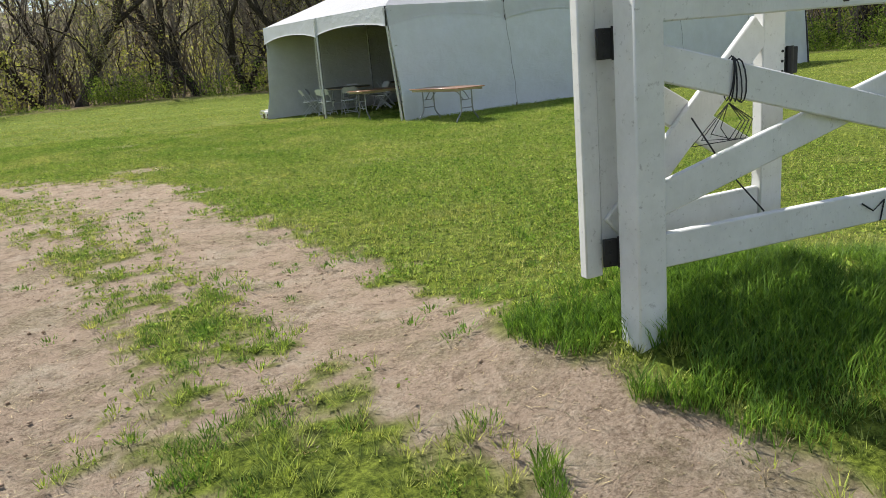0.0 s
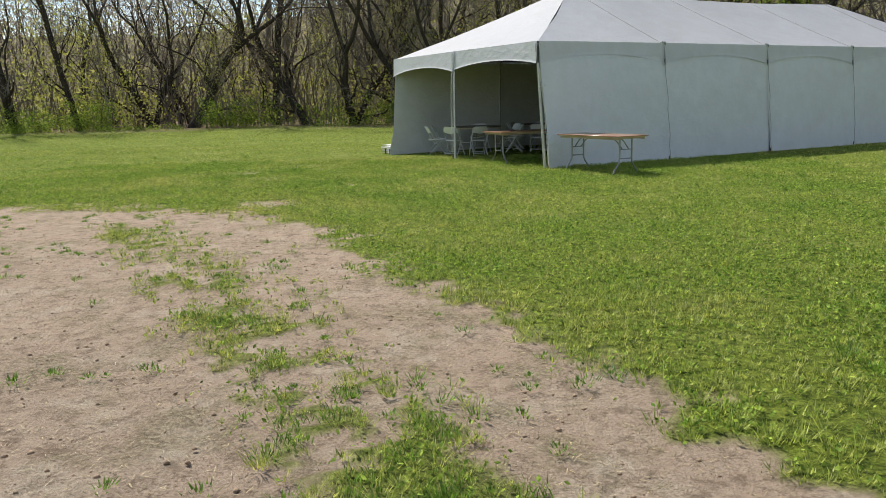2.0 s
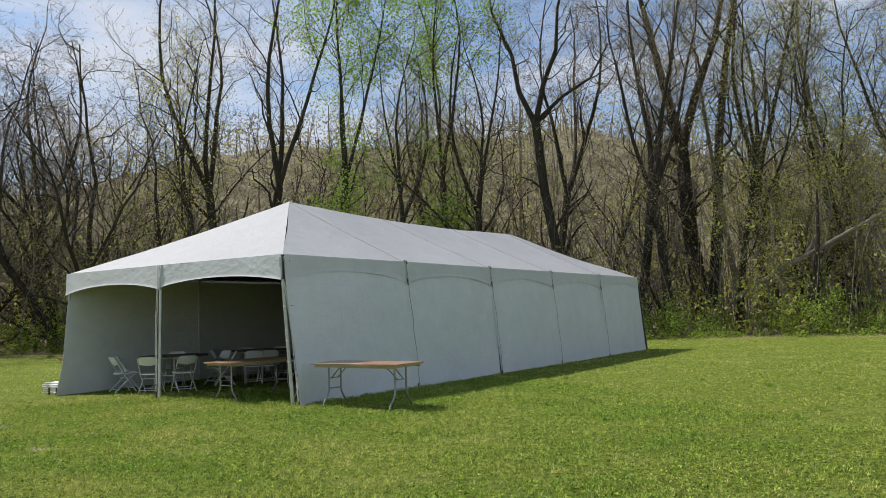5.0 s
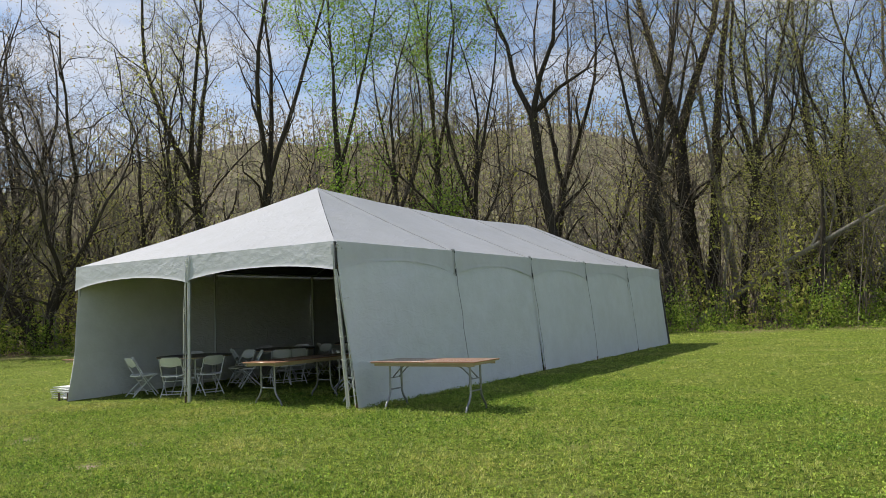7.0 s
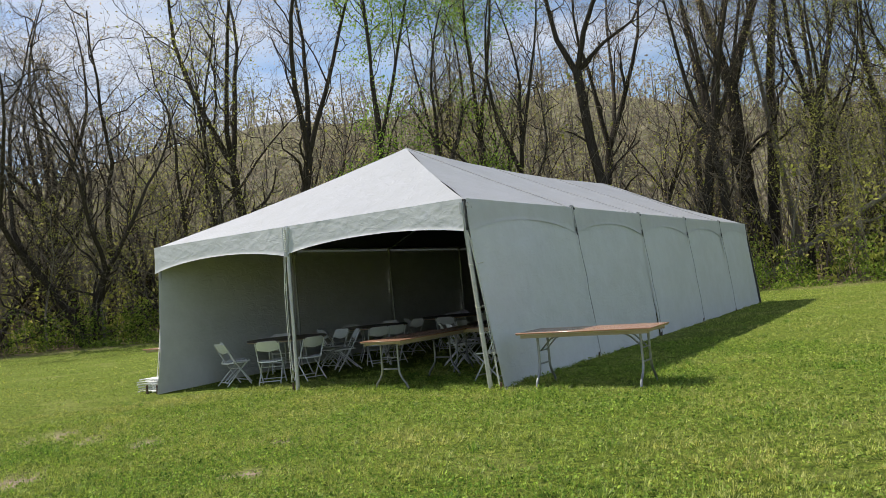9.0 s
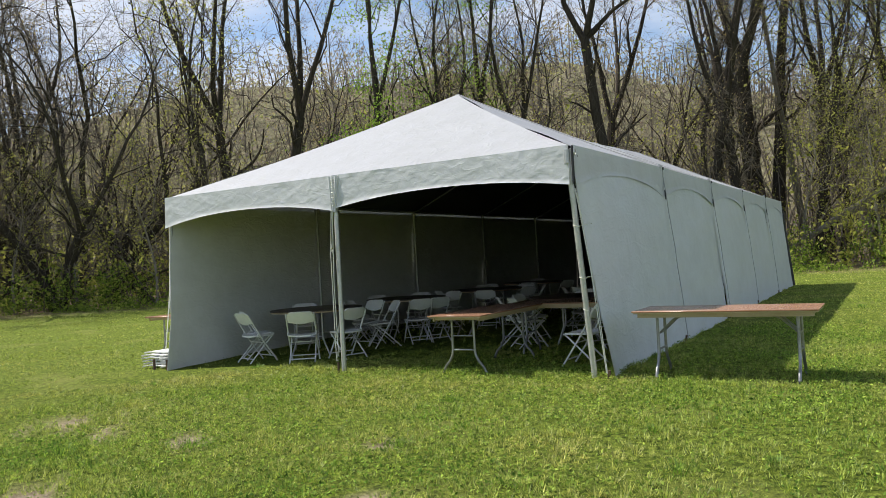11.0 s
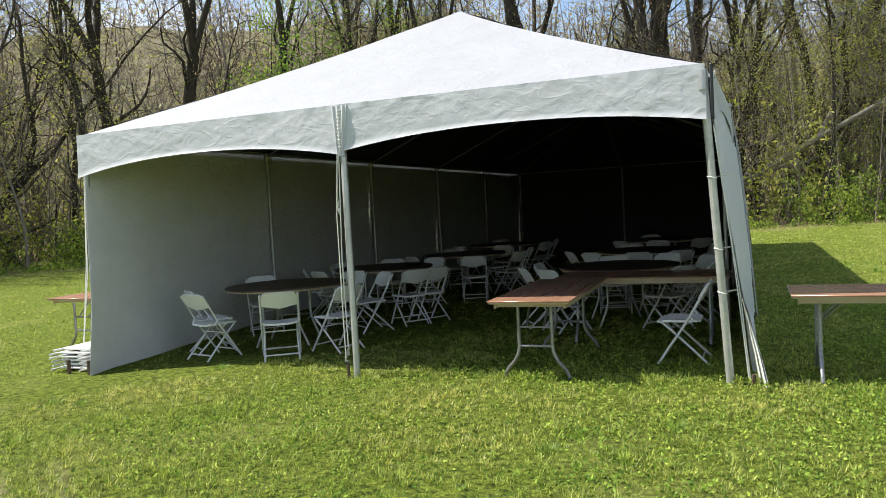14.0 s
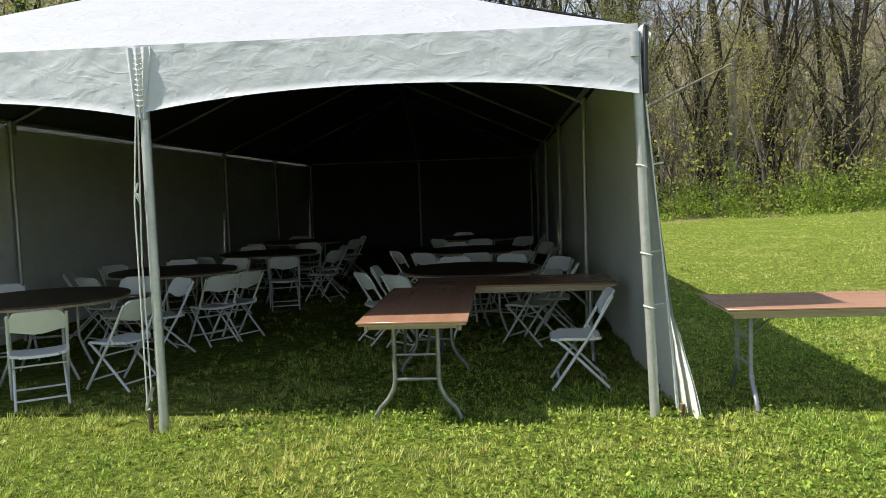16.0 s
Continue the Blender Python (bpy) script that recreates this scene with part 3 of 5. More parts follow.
# dark seam cords between the wall panels
for x in BAYS[1:-1]:
    f = foot_r(x)
    pts = [Vector((x, -0.055, TOPZ - 0.02)).lerp(Vector((f[0], f[1] - 0.03, 0.05)), k / 9) + Vector((0.02 * math.sin(k * 2.1), -0.012 - 0.012 * math.sin(math.pi * k / 9), 0)) for k in range(10)]
    part("wall_seam", Geo().tube(pts, 0.0075, 5), M_SEAM, tent, "laced seam between wall panels")
    part("seam_strap", Geo().tube([(x, -0.085, EAVE - 0.36), (x + 0.01, -0.09, EAVE - 0.50)], 0.009, 6), M_STRAP, tent, "dark strap knot")
    part("seam_strap", Geo().tube([(x, -0.075, EAVE - 0.005), (x, -0.08, EAVE - 0.045)], 0.012, 6), M_STRAP, tent, "dark strap knot")
    part("eave_strap", Geo().tube([(x + 0.012, -0.065, EAVE - 0.02), (x - 0.004, -0.072, EAVE - 0.45)], 0.006, 5), M_SEAM, tent)

# poles, their feet, the eave beams and the rafters
def pole(x, y, top=EAVE - 0.05, r=0.03, foot=None):
    fx, fy = foot or (x, y)
    p = part("pole", Geo().tube([(fx, fy, -0.03), (x, y, top)], r, 12), M_ALU, tent, "weathered aluminium pole")
    part("foot_plate", Geo().box((fx - 0.05, fy - 0.05, -0.05), (fx + 0.05, fy + 0.05, -0.028), bevel=0.003), M_STEEL, p)
    part("sleeve", Geo().tube([(x, y, top - 0.16), (x, y, top + 0.0)], r * 1.25, 12), M_STEEL, p)


pole(CX - 0.02, CY + 0.02, r=0.034, foot=(0.05, -0.025))
pole(-0.14, HALF, r=0.034, foot=(-0.19, HALF - 0.03))
pole(-0.08, WIDE - 0.05, foot=(-0.15, WIDE - 0.08))
for x in BAYS[1:]:
    pole(x, 0.06, r=0.024)
    pole(x, WIDE - 0.10, r=0.024)
pole(LONG, HALF)
for p, q in (((CX, CY + 0.03, EAVE - 0.05), (-0.13, HALF, EAVE - 0.05)), ((-0.13, HALF, EAVE - 0.05), (-0.08, WIDE - 0.03, EAVE - 0.05)), ((LONG, 0.03, EAVE - 0.05), (LONG, WIDE - 0.03, EAVE - 0.05)),
             ((CX, CY + 0.04, EAVE - 0.06), (LONG, 0.04, EAVE - 0.06)), ((0, WIDE - 0.05, EAVE - 0.05), (LONG, WIDE - 0.05, EAVE - 0.05))):
    part("eave_beam", Geo().tube([p, q], 0.028, 10), M_ALU, tent)
RZ = EAVE + RISE - 0.12
part("ridge_beam", Geo().tube([(HALF, HALF, RZ), (LONG / 2, HALF, RZ - 0.1), (LONG - HALF, HALF, RZ)], 0.028, 10), M_ALU, tent)
# Rafters use the darker leg steel; shade under the roof is in their colour.
for x in BAYS[1:-1]:
    rx = min(max(x, HALF), LONG - HALF)
    for y in (0.05, WIDE - 0.05):
        part("rafter", Geo().tube([(x, y, EAVE - 0.11), (rx, HALF, RZ - 0.14)], 0.022, 8), M_LEG_RAFTER, tent)
for x, y in ((0, 0.05), (0, WIDE - 0.05), (LONG, 0.05), (LONG, WIDE - 0.05)):
    part("hip_rafter", Geo().tube([(x + (0.05 if x == 0 else -0.05), y, EAVE - 0.12), (HALF if x == 0 else LONG - HALF, HALF, RZ - 0.05)], 0.024, 8), M_LEG_RAFTER, tent)
for x in (0, LONG):
    part("end_rafter", Geo().tube([(x, HALF, EAVE - 0.11), (HALF if x == 0 else LONG - HALF, HALF, RZ)], 0.022, 8), M_LEG_RAFTER, tent)
part("stay_cable", Geo().tube([(0.25, 0.08, EAVE - 0.28), (0.9, 0.7, EAVE - 0.1), (1.4, 1.5, EAVE + 0.25)], 0.006, 5), M_STEEL, tent)
for x, y in ((3.5, WIDE - 0.1), (7.0, WIDE - 0.12)):
    part("pole_cap", Geo().tube([(x, y, TOPZ - 0.08), (x, y, TOPZ + 0.04)], [0.035, 0.04], 8), M_STEEL, tent)

# guy ropes, cable ties and stakes at the front poles
def rope(pts, r=0.006):
    part("rope", Geo().tube(pts, r, 5), M_ROPE, tent, "thin white rope")


rope([(-0.200, HALF + 0.02, EAVE - 0.47), (-0.210, HALF + 0.05, 1.2), (-0.200, HALF + 0.045, 0.22)])
rope([(-0.210, HALF + 0.03, EAVE - 0.47), (-0.215, HALF + 0.075, 1.6), (-0.220, HALF + 0.07, 0.2)])
rope([(-0.200, HALF + 0.05, 1.75), (-0.220, HALF + 0.065, 1.68), (-0.200, HALF + 0.04, 1.6), (-0.195, HALF + 0.06, 1.68)], 0.009)
part("hook", Geo().tube([(-0.200, HALF + 0.03, 0.32), (-0.210, HALF + 0.075, 0.2), (-0.210, HALF + 0.08, 0.16), (-0.210, HALF + 0.05, 0.17)], 0.012, 6), M_STEEL, tent)
part("stake", Geo().tube([(-0.200, HALF + 0.06, -0.05), (-0.200, HALF + 0.06, 0.14)], 0.017, 7), M_STAKE, tent, "rusty iron stake")
rope([(CX - 0.02, CY - 0.05, EAVE - 0.5), (0.0, -0.07, 1.2), (0.03, -0.17, 0.06)])
rope([(CX, CY - 0.06, EAVE - 0.55), (-0.01, -0.03, 1.6), (0.03, -0.12, 0.8), (0.03, -0.18, 0.05)])
part("stake", Geo().tube([(0.03, -0.19, -0.05), (0.02, -0.21, 0.09)], 0.018, 7), M_STAKE, tent, "rusty iron stake")
rope([(-0.05, WIDE + 0.03, EAVE - 0.45), (-0.1, WIDE + 0.04, 1.1), (-0.3, WIDE + 0.0, 0.12)])
rope([(-0.03, WIDE + 0.05, EAVE - 0.45), (-0.08, WIDE + 0.07, 1.2), (-0.25, WIDE + 0.05, 0.12)])
for dy in (-0.30, 0.0):
    part("stake", Geo().tube([(-0.50, WIDE + dy, -0.05), (-0.50, WIDE + dy, 0.16)], 0.022, 7), M_STAKE, tent, "dark iron stake")
for z in (0.78, 1.15, 1.75):
    part("cable_tie", Geo().tube([(0.05 - 0.048 * z + 0.038 * math.cos(w), -0.025 + 0.05 * z + 0.038 * math.sin(w), z + 0.01 * math.sin(w)) for w in np.linspace(0, 6.28, 11)] + [(0.05, -0.10, z + 0.02)], 0.006, 5), M_ROPE, tent, "white cable tie")
for x, y in ((3.4, -0.24), (7.0, -0.24), (10.5, -0.24), (14.2, -0.24)):
    part("stake", Geo().tube([(x + 0.12, y, -0.04), (x + 0.12, y - 0.02, 0.09)], 0.016, 6), M_STAKE, tent, "short iron stake")


# ---- tables and chairs ----
def banquet_table(m, label):
    """Folding table, 1.88 x 0.76 m; its length runs along local x."""
    L, W, Z = 1.88, 0.76, 0.755
    t = thing("folding_table", m, label, "table", "folding banquet tables")
    part("tabletop", Geo().box((-L / 2, -W / 2, Z - 0.016), (L / 2, W / 2, Z), bevel=0.004), M_TOP, t, "red-brown laminate top")
    e = 0.012
    part("edge_band", Geo().box((-L / 2 + e, -W / 2 + e, Z - 0.030), (L / 2 - e, W / 2 - e, Z - 0.0165)), M_EDGE, t, "pale plywood edge")
    for s in (-1, 1):
        part("apron", Geo().box((-L / 2 + 0.05, s * (W / 2 - 0.06) - 0.012, Z - 0.075), (L / 2 - 0.05, s * (W / 2 - 0.06) + 0.012, Z - 0.0305), bevel=0.003), M_EDGE, t, "pale wooden apron")
        part("cleat", Geo().box((s * (L / 2 - 0.09) - 0.03, -W / 2 + 0.075, Z - 0.06), (s * (L / 2 - 0.09) + 0.03, W / 2 - 0.075, Z - 0.0305)), M_EDGE, t)
        x = s * (L / 2 - 0.22)
        for q in (-1, 1):
            y = q * 0.155
            leg = part("leg", Geo().tube([(x, y, Z - 0.035), (x, y, 0.30), (x, y + q * 0.012, 0.24), (x, y + q * 0.05, 0.17), (x, y + q * 0.115, 0.10), (x, y + q * 0.145, 0.04), (x, y + q * 0.15, 0.0)], 0.017, 9), M_LEG_RAFTER, t, "bent galvanised wishbone leg")
            part("foot_cap", Geo().tube([(x, y + q * 0.15, 0.0), (x, y + q * 0.15, 0.025)], 0.018, 8), M_STRAP, leg)
            part("brace", Geo().tube([(x, q * 0.08, Z - 0.27), (x - s * 0.16, q * 0.09, Z - 0.12), (x - s * 0.32, q * 0.10, Z - 0.04)], 0.0115, 6), M_LEG_RAFTER, t)
        part("crossbar", Geo().tube([(x, -0.155, 0.31), (x, 0.155, 0.31)], 0.012, 8), M_LEG_RAFTER, t)
        part("upper_crossbar", Geo().tube([(x, -0.155, Z - 0.27), (x, 0.155, Z - 0.27)], 0.009, 8), M_LEG_RAFTER, t)
    return t


def in_tent(x, y, turn=0.0, z=0.0):
    return TENT @ pose(x, y, z, 0, 0, turn)


first_table = banquet_table(in_tent(0.69, 1.64), "brown folding banquet table at the tent's open front")
tagged(copy_thing(first_table, in_tent(2.02, 0.92, 90)), "brown folding banquet table set across the end of another")
tagged(copy_thing(first_table, in_tent(0.37, -1.45, 90)), "brown folding banquet table on the grass beside the tent")
tagged(copy_thing(first_table, in_tent(1.25, 7.75, 0)), "brown folding table behind the tent wall on the grass")


def round_table(m):
    t = thing("round_table", m, "dark brown round folding table", "table", "round tables in the tent")
    part("tabletop", Geo().disc((0, 0), 0.77, 0.737, 0.755, 56), M_ROUND_TOP, t, smooth=True)
    part("edge_band", Geo().disc((0, 0), 0.755, 0.715, 0.7365, 56), M_EDGE, t, "pale plywood edge")
    for s in (-1, 1):
        for q in (-1, 1):
            part("leg", Geo().tube([(s * 0.36, q * 0.22, 0.714), (s * 0.36, q * 0.22, 0.3), (s * 0.36, q * 0.25, 0.2), (s * 0.36, q * 0.33, 0.0)], 0.0145, 8), M_STEEL, t)
        part("crossbar", Geo().tube([(s * 0.36, -0.22, 0.31), (s * 0.36, 0.22, 0.31)], 0.012, 8), M_STEEL, t)
    return t


def folding_chair(m):
    """White folding chair, facing local +y."""
    c = thing("folding_chair", m, "white plastic folding chair on white tube legs", "chair", "white folding chairs")

    def seat(a, b):
        x, y = (a - 0.5) * 0.42, -0.19 + 0.40 * b
        r = 0.05
        ex, ey = max(abs(x) - 0.21 + r, 0), max(abs(y - 0.01) - 0.20 + r, 0)
        drop = 0.010 * (1 - (2 * a - 1) ** 2) + (0.012 if b > 0.9 else 0)
        k = 1 - 0.12 * (ex > 0) * (ey > 0)
        return Vector((x * k, 0.01 + (y - 0.01) * k, 0.435 - drop))
    part("seat", Geo().slab(seat, 12, 12, (0, 0, -0.022)), M_CHAIR, c, "contoured white plastic seat")

    def back(a, b):
        x = (a - 0.5) * 0.40
        e = abs(2 * a - 1)
        top = 0.785 - 0.05 * max(e - 0.72, 0) / 0.28 * max(e - 0.72, 0) / 0.28
        low = 0.615 + 0.015 * math.cos(math.pi * 2 * a) - 0.004
        z = low + (top - low) * b
        return Vector((x, -0.285 + (0.785 - z) * 0.58 - 0.028 * (1 - e * e), z))
    part("backrest", Geo().slab(back, 14, 6, (0, 0.018, 0.008)), M_CHAIR, c, "curved white plastic backrest")
    for s in (-1, 1):
        x = s * 0.212
        part("leg", Geo().tube([(x * 0.99, -0.275, 0.765), (x, -0.06, 0.40), (x, 0.205, 0.012)], 0.0125, 8), M_CHAIR_TUBE, c)
        part("leg", Geo().tube([(x * 0.88, 0.165, 0.415), (x * 0.88, 0.0, 0.265), (x * 0.9, -0.26, 0.012)], 0.0115, 8), M_CHAIR_TUBE, c)
        part("link", Geo().tube([(x * 1.02, -0.105, 0.47), (x * 1.0, -0.13, 0.43)], 0.011, 6), M_CHAIR_TUBE, c)
    part("crossbar", Geo().tube([(-0.212, 0.150, 0.092), (0.212, 0.150, 0.092)], 0.009, 7), M_CHAIR_TUBE, c)
    part("crossbar", Geo().tube([(-0.19, -0.200, 0.072), (0.19, -0.200, 0.072)], 0.009, 7), M_CHAIR_TUBE, c)
    part("crossbar", Geo().tube([(-0.212, 0.0, 0.312), (0.212, 0.0, 0.312)], 0.008, 7), M_CHAIR_TUBE, c)
    return c


# the chair beside the front table, then rings of chairs round each round table
lone_chair = folding_chair(in_tent(0.93, 0.43, -2))
tagged(lone_chair, "white folding chair drawn up to the front table")
ROUNDS = {(1.60, 5.38): [(163, 1.12), (140, 0.95), (209, 1.12), (244, 1.10), (317, 1.12), (345, 1.06), (52, 0.98)],
          (4.00, 5.15): [(222, 1.27), (237, 1.19), (340, 0.98), (20, 0.95), (65, 0.9), (110, 0.95), (150, 0.9)],
          (6.65, 4.75): [(207, 1.23), (252, 1.0), (300, 1.0), (340, 1.0), (30, 0.95), (150, 0.95)],
          (9.60, 4.95): [(200, 1.0), (245, 1.0), (300, 1.0), (20, 1.0), (150, 1.0)],
          (3.30, 1.38): [(141, 0.88), (112, 1.0), (82, 0.85), (13, 0.9), (228, 0.86), (262, 0.92), (304, 1.05), (340, 1.15)],
          (6.20, 1.40): [(141, 0.9), (112, 1.0), (180, 0.9), (215, 0.9), (255, 0.95), (300, 1.0), (20, 0.9)],
          (9.30, 1.40): [(141, 0.9), (180, 0.9), (225, 0.9), (270, 0.95), (20, 0.9)]}
table_0 = None
rng = random.Random(5)
for (cx, cy), ring in ROUNDS.items():
    if table_0 is None:
        table_0 = round_table(in_tent(cx, cy, 20))
    else:
        copy_thing(table_0, in_tent(cx, cy, rng.uniform(0, 90)))
    for ang, rad in ring:
        w = radians(ang)
        tagged(copy_thing(lone_chair, in_tent(cx + rad * math.cos(w), cy + rad * math.sin(w), ang + 90 + rng.uniform(-9, 9))),
               "white plastic folding chair drawn up to a round table")

# folded chairs lying in a pile outside the corner
for k in range(6):
    f = thing("folded_chair", in_tent(-0.28 + rng.uniform(-0.02, 0.02), WIDE + 0.04 + rng.uniform(-0.02, 0.02), 0, 0.02 + k * 0.043), "folded white chair lying flat in a pile", "chair", "pile of folded chairs")
    part("frame", Geo().tube([(-0.22, -0.21, 0.02), (0.62, -0.21, 0.02), (0.66, 0, 0.02), (0.62, 0.21, 0.02), (-0.22, 0.21, 0.02)], 0.012, 7), M_CHAIR_TUBE, f)
    part("seat", Geo().box((-0.1, -0.19, 0.010), (0.3, 0.19, 0.032), bevel=0.008), M_CHAIR, f)
    part("backrest", Geo().box((0.42, -0.19, 0.012), (0.6, 0.19, 0.034), bevel=0.008), M_CHAIR, f)


# ---- the white gate and its fence ----
def board(name, p, q, width, thick, parent, side, label=""):
    """A plank between two points of the upright plane that side is normal to."""
    p, q = Vector(p), Vector(q)
    d = q - p
    x = d.normalized()
    y = Vector(side).normalized()
    z = x.cross(y)
    m = Matrix((x, y, z)).transposed().to_4x4()
    m.translation = (p + q) / 2
    return part(name, Geo().box((-d.length / 2, -thick / 2, -width / 2), (d.length / 2, thick / 2, width / 2), m, 0.006), M_PAINT, parent, label)


A1, B1 = Vector((0.93, 0.367, 0)), Vector((-0.367, 0.93, 0))
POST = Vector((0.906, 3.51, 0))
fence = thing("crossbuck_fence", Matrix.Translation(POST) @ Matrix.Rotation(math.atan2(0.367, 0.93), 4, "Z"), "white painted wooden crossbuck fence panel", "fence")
for x in (0.0, 2.2):
    part("post", Geo().box((x - 0.07, -0.07, -0.1), (x + 0.07, 0.07, 1.95), bevel=0.008), M_PAINT, fence, "weathered square white post")
    cap = Geo().box((x - 0.083, -0.083, 1.95), (x + 0.083, 0.083, 1.98), bevel=0.008)
    part("post_cap", cap, M_PAINT, fence)
N = (0, 1, 0)
board("rail", (0.06, -0.035, 0.67), (2.14, -0.035, 0.67), 0.145, 0.04, fence, N)
board("rail", (0.06, -0.035, 1.645), (2.14, -0.035, 1.645), 0.145, 0.04, fence, N)
board("brace", (0.05, -0.046, 1.425), (2.15, -0.046, 0.87), 0.14, 0.03, fence, N)
board("brace", (0.05, -0.012, 0.87), (2.15, -0.012, 1.425), 0.14, 0.03, fence, N)
wire = Geo()
for k in range(5):
    c = Vector((0.40 + 0.014 * k, -0.046, 1.332 - 0.0037 * k))
    wire.tube([c + Vector((0.012 * math.sin(w + k), 0.026 * math.cos(w), 0.088 * math.sin(w))) for w in np.linspace(0, 6.28, 13)], 0.0035, 4)
part("wire_binding", wire, M_STRAP, fence, "black wire wound round the brace")
loose = Geo()
for k in range(4):
    loose.tube([(0.42, -0.02, 1.23), (0.40 - 0.05 * k, 0.0, 1.13 - 0.02 * k), (0.46 + 0.03 * k, 0.02, 1.07), (0.50 + 0.02 * k, -0.01, 1.15), (0.44, 0.0, 1.23)], 0.0025, 4)
loose.tube([(0.30, 0.06, 1.18), (0.48, 0.08, 0.96), (0.70, 0.06, 0.72)], 0.004, 4)
part("loose_wire", loose, M_STRAP, fence, "loose black wire ends")
for x, z in ((1.0, 1.6), (1.33, 0.72)):
    part("bolt", Geo().tube([(x, -0.075, z), (x, -0.05, z)], 0.008, 6), M_BLACK, fence)
part("hanging_wire", Geo().tube([(1.16, -0.06, 0.70), (1.22, -0.07, 0.66), (1.30, -0.06, 0.70), (1.28, -0.06, 0.60)], 0.004, 4), M_STRAP, fence)

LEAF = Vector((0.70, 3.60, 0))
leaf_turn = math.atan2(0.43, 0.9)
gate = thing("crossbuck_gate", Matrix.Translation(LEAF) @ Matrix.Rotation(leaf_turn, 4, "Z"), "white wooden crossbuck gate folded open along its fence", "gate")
part("stile", Geo().box((-0.03, -0.025, 0.55), (0.055, 0.025, 1.93), bevel=0.006), M_PAINT, gate, "chipped white hinge stile")
part("stile", Geo().box((0.0585, -0.012, 0.58), (0.165, 0.03, 1.93), bevel=0.006), M_PAINT, gate)
part("stile", Geo().box((0.97, -0.03, 0.60), (1.11, 0.03, 1.93), bevel=0.006), M_PAINT, gate)
board("rail", (0.165, 0.0, 0.73), (0.97, 0.0, 0.73), 0.14, 0.036, gate, N)
board("rail", (0.165, 0.0, 1.84), (0.97, 0.0, 1.84), 0.14, 0.036, gate, N)
board("brace", (0.165, 0.018, 1.38), (0.97, 0.018, 0.93), 0.14, 0.03, gate, N)
board("brace", (0.12, -0.014, 0.74), (0.97, -0.014, 1.52), 0.14, 0.03, gate, N)


def hinge(m, parent, name):
    h = Geo()
    h.box((-0.075, -0.008, -0.06), (-0.012, 0.008, 0.06), m, 0.003)
    h.box((0.012, -0.008, -0.06), (0.06, 0.008, 0.06), m, 0.003)
    h.tube([m @ Vector((0, -0.012, -0.065)), m @ Vector((0, -0.012, 0.065))], 0.017, 9)
    for z in (-0.045, 0.0, 0.045):
        h.tube([m @ Vector((-0.045, -0.014, z)), m @ Vector((-0.045, -0.006, z))], 0.007, 6)
    part(name, h, M_BLACK, parent, "black iron hinge")


hinge(pose(0.105, -0.075, 1.51, 0, 0, -12), gate, "hinge")
hinge(pose(0.105, -0.075, 0.66, 0, 0, -12), gate, "hinge")
hinge(pose(1.135, -0.02, 1.36), gate, "latch_plate")


# ---- trees ----
def sway(seed, height, r0, lean=(0, 0), crook=0.16, fork=0.0, count=2, splay=0.3, stems=1):
    """Stem lines of a tree: each a list of points, a foot radius and a top radius."""
    rd = random.Random(seed)
    out = []

    def line(p, d, length, r, r_top, segs, rise):
        pts = [p.copy()]
        for _ in range(segs):
            d = (d + Vector((rd.gauss(0, 1), rd.gauss(0, 1), 0)) * crook + Vector((0, 0, rise))).normalized()
            p = p + d * (length / segs)
            pts.append(p.copy())
        out.append((pts, r, r_top))
        return p, d

    for k in range(stems):
        foot = Vector((rd.uniform(-0.35, 0.35), rd.uniform(-0.35, 0.35), 0)) * (stems > 1)
        way = Vector((lean[0] + (stems > 1) * rd.uniform(-0.3, 0.3), lean[1] + (stems > 1) * rd.uniform(-0.25, 0.25), 1)).normalized()
        foot.z = -0.3
        high = height * (1 - 0.13 * k) * rd.uniform(0.94, 1.0)
        if not fork:
            line(foot, way, high, r0 * (1 - 0.2 * k), r0 * 0.16, 11, 0.08)
            continue
        top, way = line(foot, way, high * fork, r0 * (1 - 0.2 * k), r0 * 0.74, 5, 0.05)
        turn = rd.uniform(0, 6.28)
        for q in range(count):
            w = turn + 6.28 * q / count + rd.uniform(-0.4, 0.4)
            side = Vector((math.cos(w), math.sin(w), 0)) * splay * rd.uniform(0.7, 1.3)
            line(top, (way + side).normalized(), high * (1 - fork) * rd.uniform(0.82, 1.05), r0 * rd.uniform(0.46, 0.62), r0 * 0.10, 8, 0.10)
    return out


